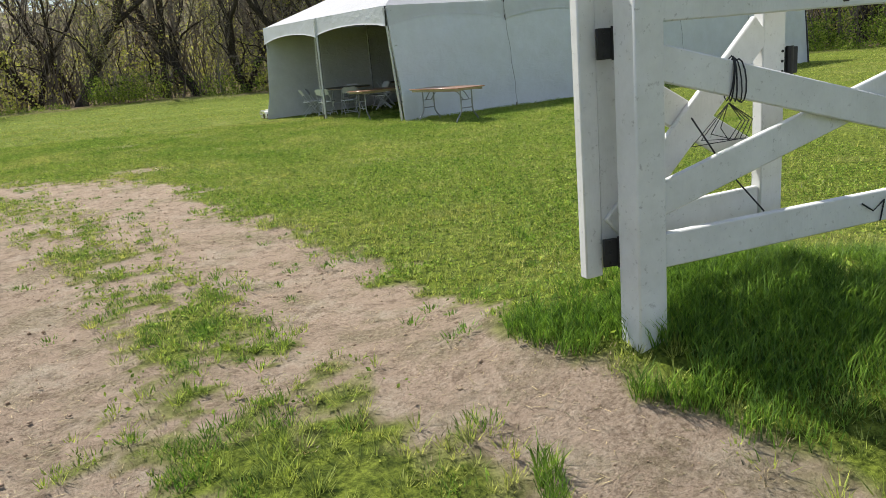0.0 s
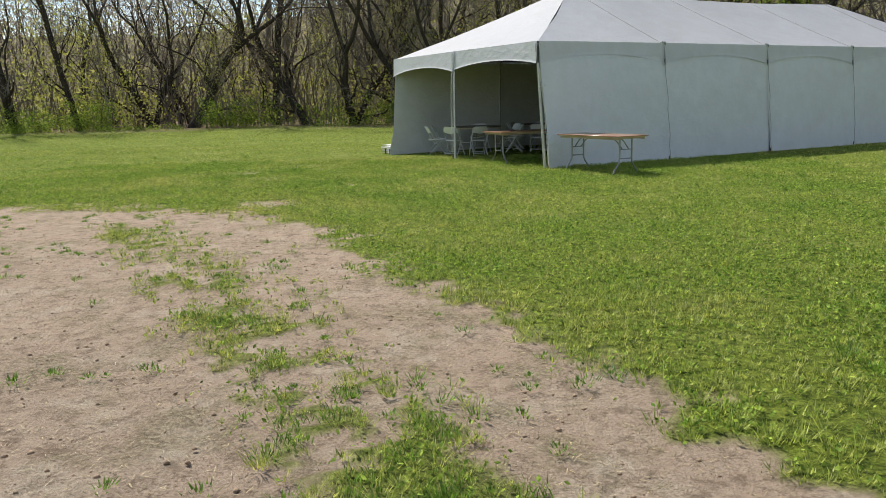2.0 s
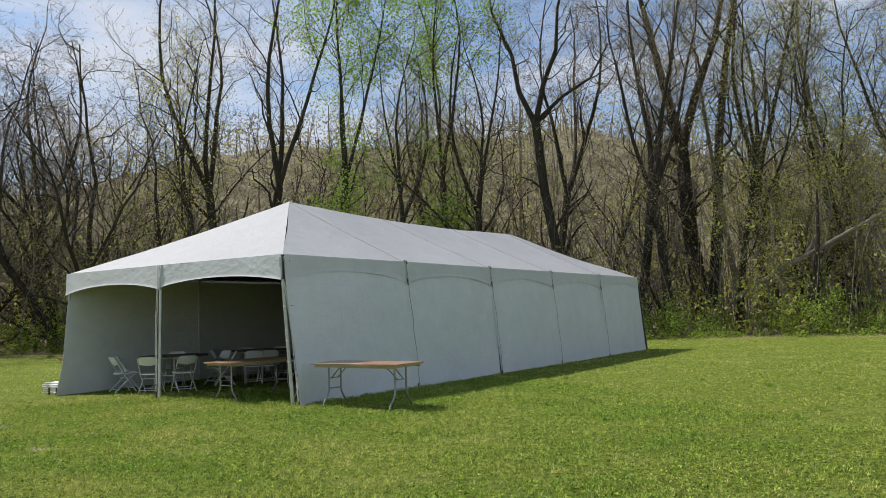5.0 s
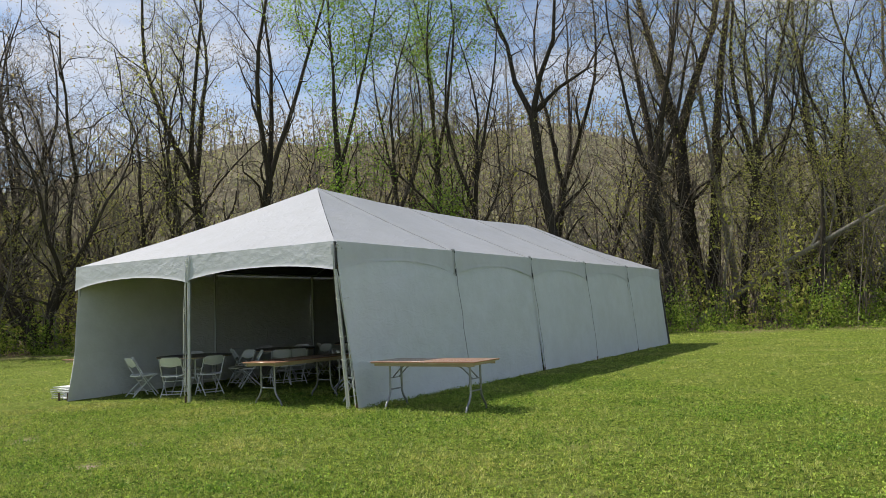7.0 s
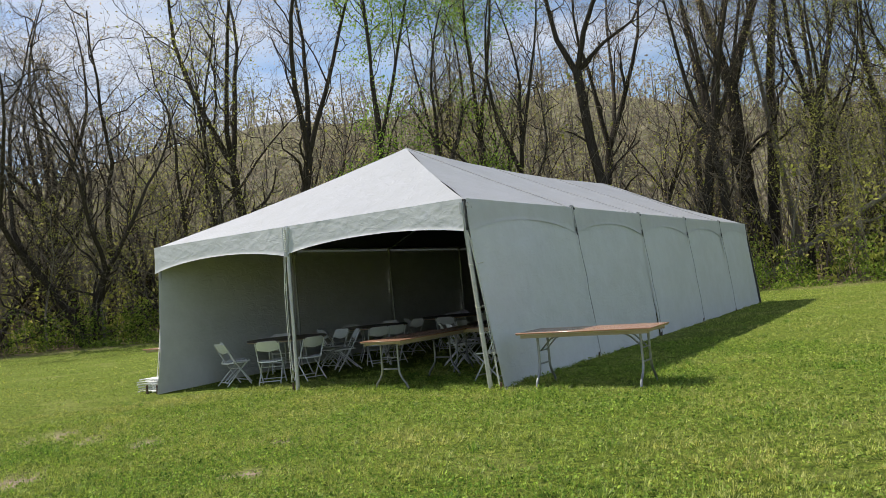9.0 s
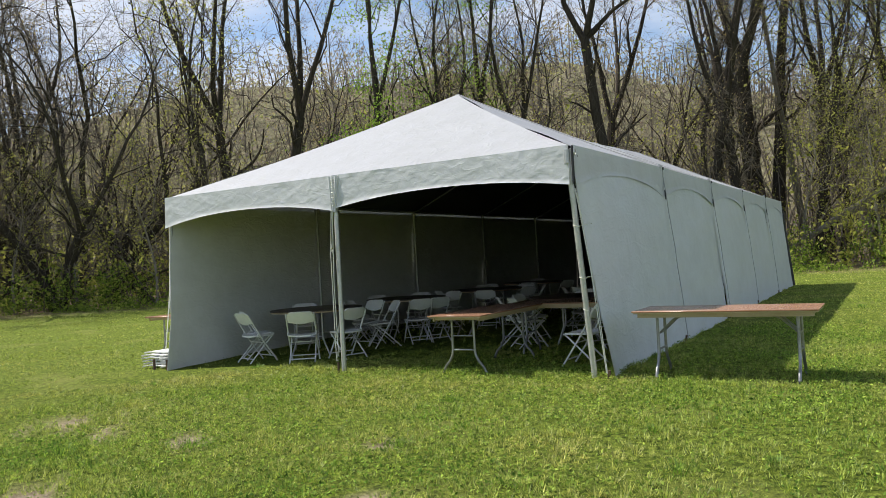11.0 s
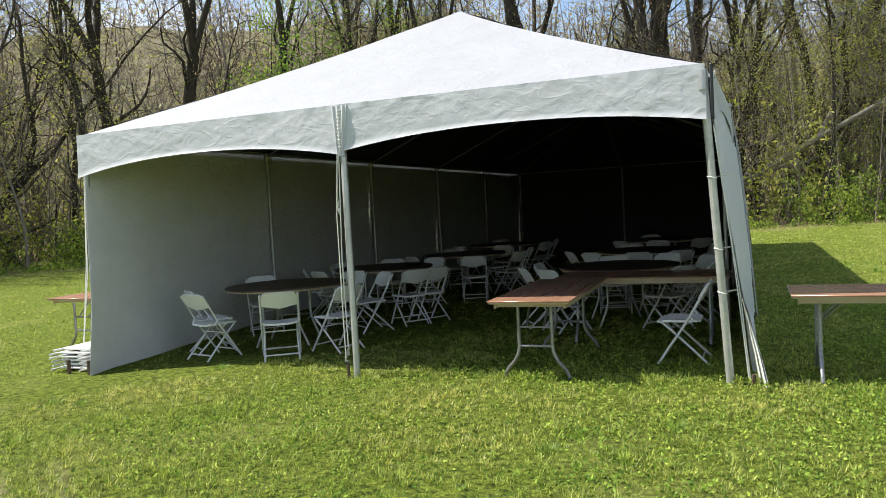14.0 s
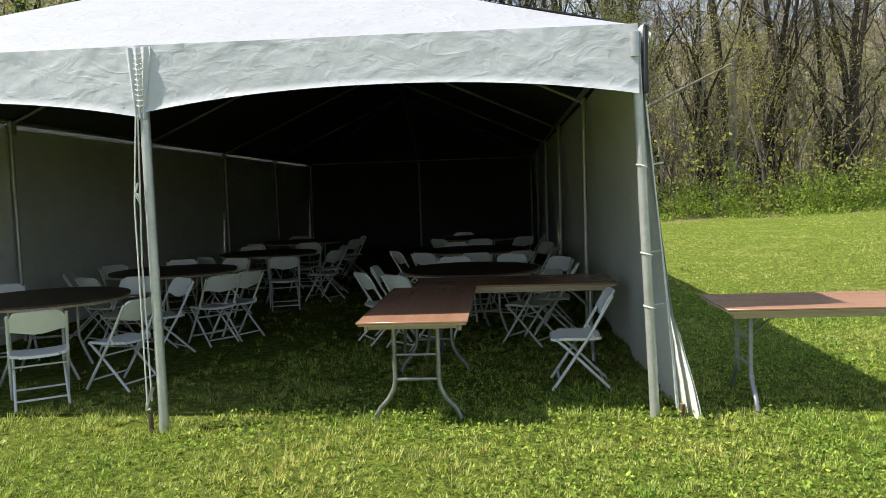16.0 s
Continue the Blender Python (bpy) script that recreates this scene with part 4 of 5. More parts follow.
def grow(seed, stems, limbs=16, bare_to=0.25, spread=0.9, crook=0.2, twig=1.0, reach=1.0):
    """A tree round its stems: returns the trunk's, the boughs' and the twigs' geometry, and twig tips."""
    rd = random.Random(seed)
    trunk, bough, twigs, tips = Geo(), Geo(), Geo(), []
    SEGS, SIDES, RISE, BEND = (0, 6, 3, 1, 1), (9, 5, 3, 3, 3), (0, 0.10, 0.06, 0.02, 0), (0, 1.35, 1.5, 1.3, 1)

    def shoots(pts, rad, length, level):
        """Side shoots of the given level along a line."""
        n = len(pts) - 1
        count = (0, limbs, max(3, int(round(3.5 * twig + 0.7 * length))), max(2, int(round(4.2 * twig))), max(1, int(round(2.6 * twig))))[level]
        lo = (0, bare_to, 0.18, 0.15, 0.1)[level]
        for k in range(count):
            u = lo + (1 - lo) * ((k + rd.random()) / count)
            i = min(int(u * n), n - 1)
            q = pts[i].lerp(pts[i + 1], u * n - i)
            dd = (pts[i + 1] - pts[i]).normalized()
            side = dd.cross(Vector((rd.gauss(0, 1), rd.gauss(0, 1), rd.gauss(0, 1)))).normalized()
            ang = rd.uniform(0.45, 1.15) * spread * (1.0 if level == 1 else 1.15)
            way = (dd * math.cos(ang) + side * math.sin(ang)).normalized()
            if level == 1:
                ln = reach * rd.uniform(2.2, 5.2) * (1.2 - 0.55 * u)
            else:
                ln = length * rd.uniform(*((0, 0), (0, 0), (0.30, 0.62), (0.34, 0.66), (0.35, 0.7))[level])
            arm(q, way, ln, max(rad[i] * (0, 0.42, 0.5, 0.6, 0.7)[level] * rd.uniform(0.65, 1.1), (0, 0.03, 0.014, 0.008, 0.006)[level]), level)

    def arm(p, d, length, r, level):
        segs = SEGS[level]
        pts, rad = [p.copy()], [r]
        for i in range(segs):
            jit = Vector((rd.gauss(0, 1), rd.gauss(0, 1), rd.gauss(0, 0.7))) * (crook * BEND[level])
            d = (d + jit + Vector((0, 0, RISE[level]))).normalized()
            p = p + d * (length / segs)
            pts.append(p.copy())
            rad.append(r * (1 - 0.72 * (i + 1) / segs))
        if level == 4:
            w = d.orthogonal().normalized() * r * 1.3
            twigs.add([tuple(pts[0] - w), tuple(pts[0] + w), tuple(p)], [(0, 1, 2)])
            tips.append(p)
            return
        (trunk, bough, twigs, twigs, twigs)[level].tube(pts, rad, SIDES[level], caps=False)
        shoots(pts, rad, length, level + 1)

    for pts, r0, r1 in stems:
        pts = [Vector(p) for p in pts]
        n = len(pts) - 1
        rad = [r0 + (r1 - r0) * (i / n) ** 0.8 for i in range(n + 1)]
        if pts[0].z < 0.1:
            rad[0] *= 1.35
        trunk.tube(pts, rad, SIDES[0], caps=False)
        shoots(pts, rad, sum((b - a).length for a, b in zip(pts, pts[1:])), 1)
    return trunk, bough, twigs, tips


def leaf_cloud(points, per, spread, size, seed, flat=0.0):
    """Small leaves, each one kinked triangle pair, round the given points."""
    rs = np.random.RandomState(seed)
    c = np.repeat(np.array([tuple(p) for p in points], float), per, 0) + rs.normal(0, spread, (len(points) * per, 3))
    n = len(c)
    a = rs.normal(0, 1, (n, 3))
    a /= np.linalg.norm(a, axis=1)[:, None]
    b = np.cross(a, rs.normal(0, 1, (n, 3)))
    b /= np.linalg.norm(b, axis=1)[:, None]
    s = (size * rs.uniform(0.6, 1.4, n))[:, None]
    quad = np.stack([c - a * s, c + b * s * 0.55, c + a * s, c - b * s * 0.55], 1).reshape(-1, 3)
    return quad, np.arange(n * 4).reshape(-1, 4)


KINDS = {}


def tree_kind(key, bark, leaf, leaf_per, leaf_size, label, share, seed, stems, fuzz=0.35, **kw):
    trunk, bough, twigs, tips = grow(seed, stems, **kw)
    rd = random.Random(seed)
    ms = [("trunk", trunk.mesh("trunk", bark)), ("limb_crown", bough.mesh("limb_crown", bark)), ("twig_crown", twigs.mesh("twig_crown", M_TWIG, False))]
    if leaf is not None:
        some = [p for p in tips if rd.random() < share]
        ms.append(("foliage", raw_mesh("foliage", *leaf_cloud(some, leaf_per, fuzz, leaf_size, seed), leaf)))
    KINDS[key] = (ms, label)


# the big dark tree: two stems from one foot, the first forked high up
BIG = [([(0, 0, -0.3), (-0.25, 0.1, 3), (-0.65, 0.2, 7), (-0.8, 0.1, 12.2)], 0.60, 0.40),
       ([(-0.8, 0.1, 11.9), (-1.6, 0.4, 15.5), (-2.3, 0.9, 19), (-3.0, 0.8, 22.5), (-3.9, 1.2, 27)], 0.36, 0.10),
       ([(-0.75, 0.1, 11.9), (0.25, -0.3, 15), (1.6, -0.4, 18.5), (2.3, -0.7, 21.5), (3.2, -0.9, 27)], 0.33, 0.09),
       ([(0.35, 0.2, -0.3), (0.85, 0.5, 4), (1.2, 0.7, 8), (1.45, 0.9, 12), (2.1, 1.3, 17), (2.8, 1.4, 21), (3.3, 1.9, 27)], 0.46, 0.12)]
# a leaning stem that opens into a wide, twisted head
VEE = [([(0, 0, -0.3), (-0.5, 0, 4), (-1.3, 0.2, 9), (-1.7, 0.3, 13.5)], 0.34, 0.26),
       ([(-1.7, 0.3, 13.2), (-2.7, 0.6, 15.5), (-3.1, 1.0, 18), (-4.3, 1.2, 21), (-4.6, 1.2, 23)], 0.20, 0.06),
       ([(-1.7, 0.3, 13.2), (-1.1, -0.2, 15.5), (-0.2, -0.7, 17.5), (0.0, -0.9, 20), (0.8, -1.3, 23)], 0.20, 0.06),
       ([(-1.6, 0.3, 13.4), (0.0, 0.9, 15.0), (1.8, 1.4, 16.2), (3.0, 1.9, 18.5)], 0.15, 0.05)]
tree_kind("big", M_BARK, M_BUD, 1, 0.048, "tall dark forked tree, bare but for buds", 0.8, 3, BIG, limbs=9, bare_to=0.3, crook=0.2, reach=1.15)
tree_kind("vee", M_BARK, M_BUD, 1, 0.048, "leaning dark tree with a wide twisted head", 0.9, 5, VEE, limbs=8, bare_to=0.25, crook=0.26, reach=0.95)
tree_kind("tall", M_BARK, M_BUD, 1, 0.048, "tall tree with dense bare twigs", 0.9, 11, sway(11, 23, 0.30, crook=0.10, fork=0.4, count=3, splay=0.28), limbs=9, bare_to=0.12, crook=0.22)
tree_kind("slim", M_BARK, M_LEAF_YELLOW, 2, 0.05, "slim leaning tree with young leaves", 0.9, 23, sway(23, 20, 0.20, (0.12, 0), 0.12, 0.5, 2, 0.3), limbs=10, bare_to=0.15, crook=0.24, reach=0.9)
tree_kind("crooked", M_BARK, M_BUD, 1, 0.048, "crooked bare tree with spreading limbs", 0.7, 37, sway(37, 16, 0.26, (-0.16, 0.05), 0.20, 0.3, 3, 0.55), limbs=9, bare_to=0.15, crook=0.32, spread=1.0)
tree_kind("airy", M_BARK, None, 0, 0, "bare open-crowned tree at the wood's edge", 1.0, 41, sway(41, 18, 0.22, (0.05, 0), 0.15, 0.28, 2, 0.4, 2), limbs=8, bare_to=0.15, crook=0.27)
tree_kind("green", M_BARK, M_LEAF_BRIGHT, 7, 0.075, "tall tree in bright new leaf", 1.0, 53, sway(53, 24, 0.26, (0, 0), 0.10, 0.42, 3, 0.22), limbs=9, bare_to=0.3, crook=0.2, spread=0.75)
tree_kind("young", M_BARK_GREY, M_LEAF_YELLOW, 6, 0.048, "young tree with layered yellow-green leaves", 1.0, 67, sway(67, 10, 0.10, (0.05, 0), 0.14), fuzz=0.22, limbs=15, bare_to=0.2, crook=0.2, spread=1.15, reach=0.75, twig=0.8)
tree_kind("pale", M_BARK_GREY, M_BUD, 1, 0.048, "tall straight tree with pale grey bark", 0.9, 71, sway(71, 22, 0.27, (0.02, 0), 0.06), limbs=16, bare_to=0.42, crook=0.2, spread=0.75)
tree_kind("straight", M_BARK, M_BUD, 1, 0.045, "tall straight dark-barked tree", 0.9, 73, sway(73, 23, 0.32, (0.0, 0.02), 0.035), limbs=15, bare_to=0.4, crook=0.22, spread=0.8)
tree_kind("back", M_BARK, M_BUD, 1, 0.052, "thin dark tree inside the wood", 0.7, 83, sway(83, 18, 0.17, (0, 0), 0.13, 0.45, 2, 0.3), limbs=8, bare_to=0.1, crook=0.26, twig=0.7)
tree_kind("back_bent", M_BARK, M_BUD, 1, 0.052, "bent dark tree inside the wood", 0.7, 89, sway(89, 15, 0.19, (0.22, 0.1), 0.19, 0.35, 2, 0.5), limbs=8, bare_to=0.1, crook=0.3, twig=0.7)
tree_kind("back_green", M_BARK, M_LEAF_YELLOW, 3, 0.06, "thin tree with a haze of young leaves", 0.8, 97, sway(97, 15, 0.13, (0.05, 0), 0.15, 0.4, 2, 0.35), limbs=8, bare_to=0.08, crook=0.26, twig=0.7, spread=1.0)


def plant(key, x, y, size=1.0, turn=0.0, tilt=0.0):
    ms, label = KINDS[key]
    z = float(ground_z(np.array([x]), np.array([y]))[0])
    t = thing("tree", Matrix.Translation((x, y, z)) @ Matrix.Rotation(radians(tilt), 4, "Y") @ Matrix.Rotation(radians(turn), 4, "Z") @ Matrix.Scale(size, 4), label, "tree", "trees of the wood")
    for name, me in ms:
        part(name, me, None, t)
    return t


for key, x, y, size, turn, tilt in [
        ("airy", -8.5, 53.5, 1.15, 20, 0), ("airy", -6.2, 55.1, 1.1, 160, 3), ("crooked", -4.2, 56.5, 1.35, 40, 0), ("slim", -1.0, 52.4, 1.0, 100, 3), ("tall", 1.2, 55.0, 1.12, 10, -2),
        ("tall", 3.2, 53.2, 1.12, 60, 3), ("green", 7.0, 50.7, 1.0, 10, 4), ("tall", 9.6, 48.1, 0.85, 200, 2), ("green", 12.1, 50.1, 1.05, 130, 2),
        ("crooked", 14.4, 45.3, 1.0, 300, -4), ("tall", 16.6, 50.0, 0.9, 15, 0), ("vee", 20.2, 46.0, 1.0, -32, 0)]:
    plant(key, x, y, size, turn, tilt)
for key, x, y, size, turn, tilt in [
        ("tall", 23.2, 43.2, 1.0, 75, 2), ("tall", 23.4, 40.7, 0.95, 250, 3), ("big", 28.9, 44.6, 1.0, -41, 0), ("pale", 31.2, 43.6, 0.95, 140, -5),
        ("slim", 27.5, 40.0, 1.05, 190, 3), ("young", 29.7, 38.4, 1.0, 0, 0), ("airy", 31.5, 39.8, 1.05, 110, 0), ("young", 33.0, 35.2, 1.1, 90, 0), ("slim", 32.0, 42.0, 1.1, 330, 8),
        ("tall", 33.8, 44.5, 1.12, 20, 0), ("slim", 36.2, 40.2, 1.2, 60, 0), ("slim", 34.5, 38.0, 1.0, 140, -6), ("tall", 39.5, 38.5, 1.1, 200, 0), ("back_green", 37.5, 36.2, 1.3, 90, 0),
        ("slim", 25.8, 46.5, 1.15, 280, 0), ("tall", 21.5, 51.0, 1.1, 130, 0), ("slim", 14.0, 52.5, 1.1, 40, 0), ("back_green", 24.6, 48.8, 1.35, 10, 0), ("slim", 42.5, 34.5, 1.15, 220, 0),
        ("straight", 38.6, 32.4, 1.15, 0, 0), ("straight", 40.8, 35.0, 0.8, 90, -1), ("straight", 41.2, 26.9, 0.9, 180, 0), ("slim", 41.2, 26.5, 1.2, -80, 0), ("straight", 43.9, 28.5, 0.8, 40, 0)]:
    plant(key, x, y, size, turn, tilt)
for key, x, y, size, turn, tilt in [
        ("tall", -36.5, 51.5, 1.15, 0, 2), ("slim", -32.8, 53.3, 1.1, 180, -8), ("airy", -29.3, 57.0, 1.15, 60, 0), ("crooked", -25.2, 54.9, 1.4, 210, 4),
        ("tall", -19.8, 57.5, 1.0, 120, 0), ("crooked", -16.9, 56.3, 1.35, 20, -4), ("airy", -13.4, 54.1, 1.15, 90, 2), ("tall", -11.0, 57.5, 0.95, 200, 0)]:
    plant(key, x, y, size, turn, tilt)
for key, x, y, size, turn, tilt in [
        ("pale", 36.4, 31.5, 1.05, 0, 0), ("tall", 40.3, 31.4, 0.95, 50, -2), ("pale", 44.1, 28.4, 1.0, 120, 1), ("crooked", 41.4, 26.9, 1.2, 240, 8),
        ("slim", 43.2, 26.7, 1.1, 30, 4), ("young", 35.5, 33.5, 1.1, 200, 0), ("young", 39.0, 28.8, 0.9, 300, 0), ("slim", 47.0, 25.5, 1.1, 150, 0)]:
    plant(key, x, y, size, turn, tilt)

for x, y, size, turn in [(-10.2, 52.6, 0.8, 0), (-7.5, 52.2, 0.7, 70), (-4.0, 51.6, 0.85, 140), (-14.5, 53.2, 0.7, 30), (-22.0, 54.0, 0.8, 200), (-30.0, 52.6, 0.7, 100), (31.0, 33.0, 0.9, 20),
                         (35.5, 29.6, 0.9, 80), (27.0, 36.2, 0.8, 160), (25.0, 38.6, 0.9, 250), (38.5, 32.5, 1.1, 310), (33.8, 36.5, 1.25, 45), (45.5, 24.6, 0.9, 15), (30.2, 36.6, 1.1, 220)]:
    plant("young", x, y, size, turn)

rng = random.Random(77)
planted = 0
while planted < 122:
    x, y = rng.uniform(-75, 75), rng.uniform(5, 95)
    d = float(wood_depth(np.array([x]), np.array([y]))[0])
    if not 3 < d < 34 or rng.random() > 1.1 - d / 45:
        continue
    bearing = math.degrees(math.atan2(x + 3, y - 8))
    if not -62 < bearing < 82:
        continue
    if abs((x - 28.5) * 0.62 - (y - 44.0) * 0.78) < 3.0 and x < 32 and d < 6:
        continue
    planted += 1
    if d < 11:
        if x < 2 and rng.random() < 0.35:
            continue
        key = rng.choice(["slim", "back_bent", "back", "back_green", "young", "back_green", "back_bent"]) if x > -4 else rng.choice(["airy", "back", "back_bent", "back_green", "back"])
    else:
        key = rng.choice(["back", "back_bent", "back_green", "back", "pale", "back_bent"])
    plant(key, x, y, rng.uniform(0.8, 1.25), rng.uniform(0, 360), rng.uniform(-4, 4))

# dead snag and the fallen trunk that leans across it
snag = thing("dead_stump", pose(28.4, 35.4, 0), "broken dark dead tree stump", "stump")
part("trunk", Geo().tube([(0, 0, -0.2), (0.02, 0, 0.6), (0.0, 0.03, 1.5), (-0.06, 0, 2.2), (0.05, 0, 2.55)], [0.42, 0.34, 0.31, 0.24, 0.08], 10), M_BARK, snag)
part("broken_limb", Geo().tube([(0.05, 0, 2.0), (0.35, 0.1, 3.2), (0.5, 0.0, 5.0), (0.9, 0.2, 7.5)], [0.2, 0.16, 0.11, 0.04], 7), M_BARK, snag)
log = thing("fallen_trunk", pose(24.5, 40.5, 0), "grey fallen trunk leaning through the wood", "log")
part("trunk", Geo().tube([(0, 0, 0.2), (2.5, -2.6, 2.6), (4.1, -4.5, 4.0), (5.9, -7.2, 5.7), (8.6, -10.2, 7.6)], [0.17, 0.15, 0.13, 0.10, 0.04], 9), M_BARK_GREY, log)
part("branch", Geo().tube([(4.1, -4.5, 4.0), (5.0, -4.8, 5.6), (5.3, -4.6, 7.2)], [0.10, 0.07, 0.02], 6), M_BARK_GREY, log)
part("branch", Geo().tube([(2.5, -2.6, 2.6), (3.9, -4.0, 2.9), (4.9, -5.0, 3.5)], [0.09, 0.06, 0.02], 6), M_BARK_GREY, log)

# white tubular goal frame far off at the wood's edge
goal = thing("goal_frame", pose(41.2, 25.6, 0, 0, 0, 100), "small white tubular goal frame at the wood's edge", "goal")
for p, q in (((-1.2, 0, 0), (-1.2, 0, 1.15)), ((1.2, 0, 0), (1.2, 0, 1.15)), ((-1.2, 0, 1.15), (1.2, 0, 1.15)), ((-1.2, 0.8, 0.03), (1.2, 0.8, 0.03)),
             ((-1.2, 0, 1.15), (-1.2, 0.8, 0.03)), ((1.2, 0, 1.15), (1.2, 0.8, 0.03)), ((-1.2, 0, 1.15), (0, 0.8, 0.03)), ((0, 0.8, 0.03), (1.2, 0, 1.15))):
    part("tube", Geo().tube([p, q], 0.035, 6), M_CHAIR_TUBE, goal)

# thickets of thin stems inside the wood
rs = np.random.RandomState(9)


def wood_points(n, lo, hi, power=1.0, seed=0):
    rr = np.random.RandomState(seed)
    out = []
    while sum(len(o) for o in out) < n:
        x, y = rr.uniform(-80, 80, 20000), rr.uniform(0, 100, 20000)
        d = wood_depth(x, y)
        brg = np.degrees(np.arctan2(x + 3, y - 8))
        ok = (d > lo) & (d < hi) & (brg > -62) & (brg < 85) & (rr.random_sample(20000) < (1 - np.clip((d - lo) / (hi - lo), 0, 1)) ** power + 0.05)
        out.append(np.stack([x[ok], y[ok]], 1))
    return np.concatenate(out)[:n]


def thicket(name, n, lo, hi, hmin, hmax, r, mat, seed, label, power=1.0):
    rr = np.random.RandomState(seed)
    p = wood_points(n, lo, hi, power, seed)
    base = np.column_stack([p, ground_z(p[:, 0], p[:, 1]) - 0.1])
    h = rr.uniform(hmin, hmax, n)
    lean = rr.normal(0, 0.20, (n, 2))
    bend = rr.normal(0, 0.20, (n, 2))
    rows = []
    for k, s in enumerate((0.0, 0.35, 0.7, 1.0)):
        c = base + np.column_stack([lean * h[:, None] * s + bend * h[:, None] * s * s * 1.5, h * s])
        rad = (r * rr.uniform(0.6, 1.4, n) if k == 0 else rad0) * (1 - 0.8 * s)
        if k == 0:
            rad0 = rad
        for w in (0, 2.094, 4.189):
            rows.append(c + np.column_stack([np.cos(w) * rad, np.sin(w) * rad, np.zeros(n)]))
    v = np.stack(rows, 1)
    fs = []
    for k in range(3):
        for j in range(3):
            a, b = k * 3 + j, k * 3 + (j + 1) % 3
            fs.append([a, b, b + 3, a + 3])
    faces = (np.arange(n)[:, None, None] * 12 + np.array(fs)[None]).reshape(-1, 4)
    tagged(new(name, raw_mesh(name, v.reshape(-1, 3), faces, mat)), label, "undergrowth", kind="stuff")


thicket("saplings", 2300, 0.5, 30, 2.5, 9.0, 0.040, M_TWIG, 5, "thicket of thin bare saplings", 0.6)
thicket("pole_stems", 900, 5, 33, 7.0, 14.0, 0.065, M_TWIG, 8, "thin dark stems crowded inside the wood", 0.5)
thicket("brush", 2200, 0.0, 16, 0.8, 3.5, 0.016, M_TWIG, 6, "tangled bare brush at the wood's foot", 1.2)


def clumps(name, n, lo, hi, per, height, spread, size, mat, seed, label, power=1.0):
    """Leaves gathered in uneven clumps near the ground or up in the saplings."""
    rr = np.random.RandomState(seed)
    p = wood_points(n, lo, hi, power, seed)
    p = p[fbm(p[:, 0] * 0.28, p[:, 1] * 0.28, seed) > 0.46]
    n = len(p)
    top = height * rr.uniform(0.25, 1.0, n) * (0.4 + 1.2 * fbm(p[:, 0] * 0.3, p[:, 1] * 0.3, seed + 1))
    c = np.column_stack([p, ground_z(p[:, 0], p[:, 1])])
    pts = np.repeat(c, 4, 0)
    pts[:, 2] += (np.repeat(top, 4) * rr.uniform(0.1, 1.0, n * 4))
    pts[:, :2] += rr.normal(0, spread, (n * 4, 2))
    q, f = leaf_cloud(pts, per, spread * 0.45, size, seed)
    q[:, 2] = np.maximum(q[:, 2], 0.02)
    tagged(new(name, raw_mesh(name, q, f, mat)), label, "undergrowth", kind="stuff")


clumps("shrubs", 3800, -0.6, 5, 13, 2.5, 0.34, 0.060, M_SHRUB, 12, "green leafy shrubs along the wood's edge", 1.0)
clumps("shrubs", 1800, 0.5, 14, 8, 6.0, 0.55, 0.11, M_LEAF_YELLOW, 13, "yellow-green spring leaves in the understorey", 0.7)
clumps("weeds", 1100, -1.8, 1.5, 8, 0.35, 0.25, 0.06, M_SHRUB, 14, "low weeds at the edge of the field", 1.0)
clumps("understorey", 2000, 5, 34, 7, 11.0, 0.9, 0.12, M_LEAF_YELLOW, 15, "haze of young leaves inside the wood", 0.4)

# far wooded ridge behind the trees
bear = np.radians(np.linspace(-75, 100, 141))
ridge_r = np.array([62.0, 75, 95, 120])
RB, RR = np.meshgrid(bear, ridge_r, indexing="ij")
ridge_h = np.array([-1, 11.0, 22.0, 29.0])[None] * (0.75 + 0.5 * fbm(RB * 3.0, RR * 0 + 2, 61)) * (0.40 + 0.62 * step(-0.40, 0.05, RB) - 0.25 * step(0.45, 0.75, RB)) + 1.5 * (fbm(RB * 40, RR, 62) - 0.5) * (RR > 70)
rv = np.stack([-3 + np.sin(RB) * RR * (1.05 + 0.0 * RB), 12 + np.cos(RB) * RR, ridge_h], -1)
i2, j2 = np.meshgrid(np.arange(140), np.arange(3), indexing="ij")
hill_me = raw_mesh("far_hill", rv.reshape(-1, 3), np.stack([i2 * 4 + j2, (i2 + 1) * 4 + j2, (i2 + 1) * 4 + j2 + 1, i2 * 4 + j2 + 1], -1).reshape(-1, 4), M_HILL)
hill_me.shade_smooth()
tagged(new("backdrop", hill_me), "distant wooded hillside in early spring", "hill", kind="structure")
def ridge_z(b, r):
    return np.interp(r, ridge_r, [-1, 11.0, 22.0, 29.0]) * (0.75 + 0.5 * fbm(b * 3.0, r * 0 + 2, 61)) * (0.40 + 0.62 * step(-0.40, 0.05, b) - 0.25 * step(0.45, 0.75, b))


nf = 66000
fb, fr = np.radians(rs.uniform(-70, 98, nf)), rs.uniform(58, 118, nf)
fh = ridge_z(fb, fr) + rs.uniform(0, 1, nf) ** 1.3 * 7 * (0.4 + 1.1 * fbm(fb * 30, fr * 0.1, 63))
q, f = leaf_cloud(np.column_stack([-3 + np.sin(fb) * fr * 1.05, 12 + np.cos(fb) * fr, fh]), 1, 0.1, 0.22, 64)
tagged(new("far_woods", raw_mesh("far_woods", q, f, M_FAR)), "crowns of a far wooded ridge, haze in their colour", "trees", kind="stuff")


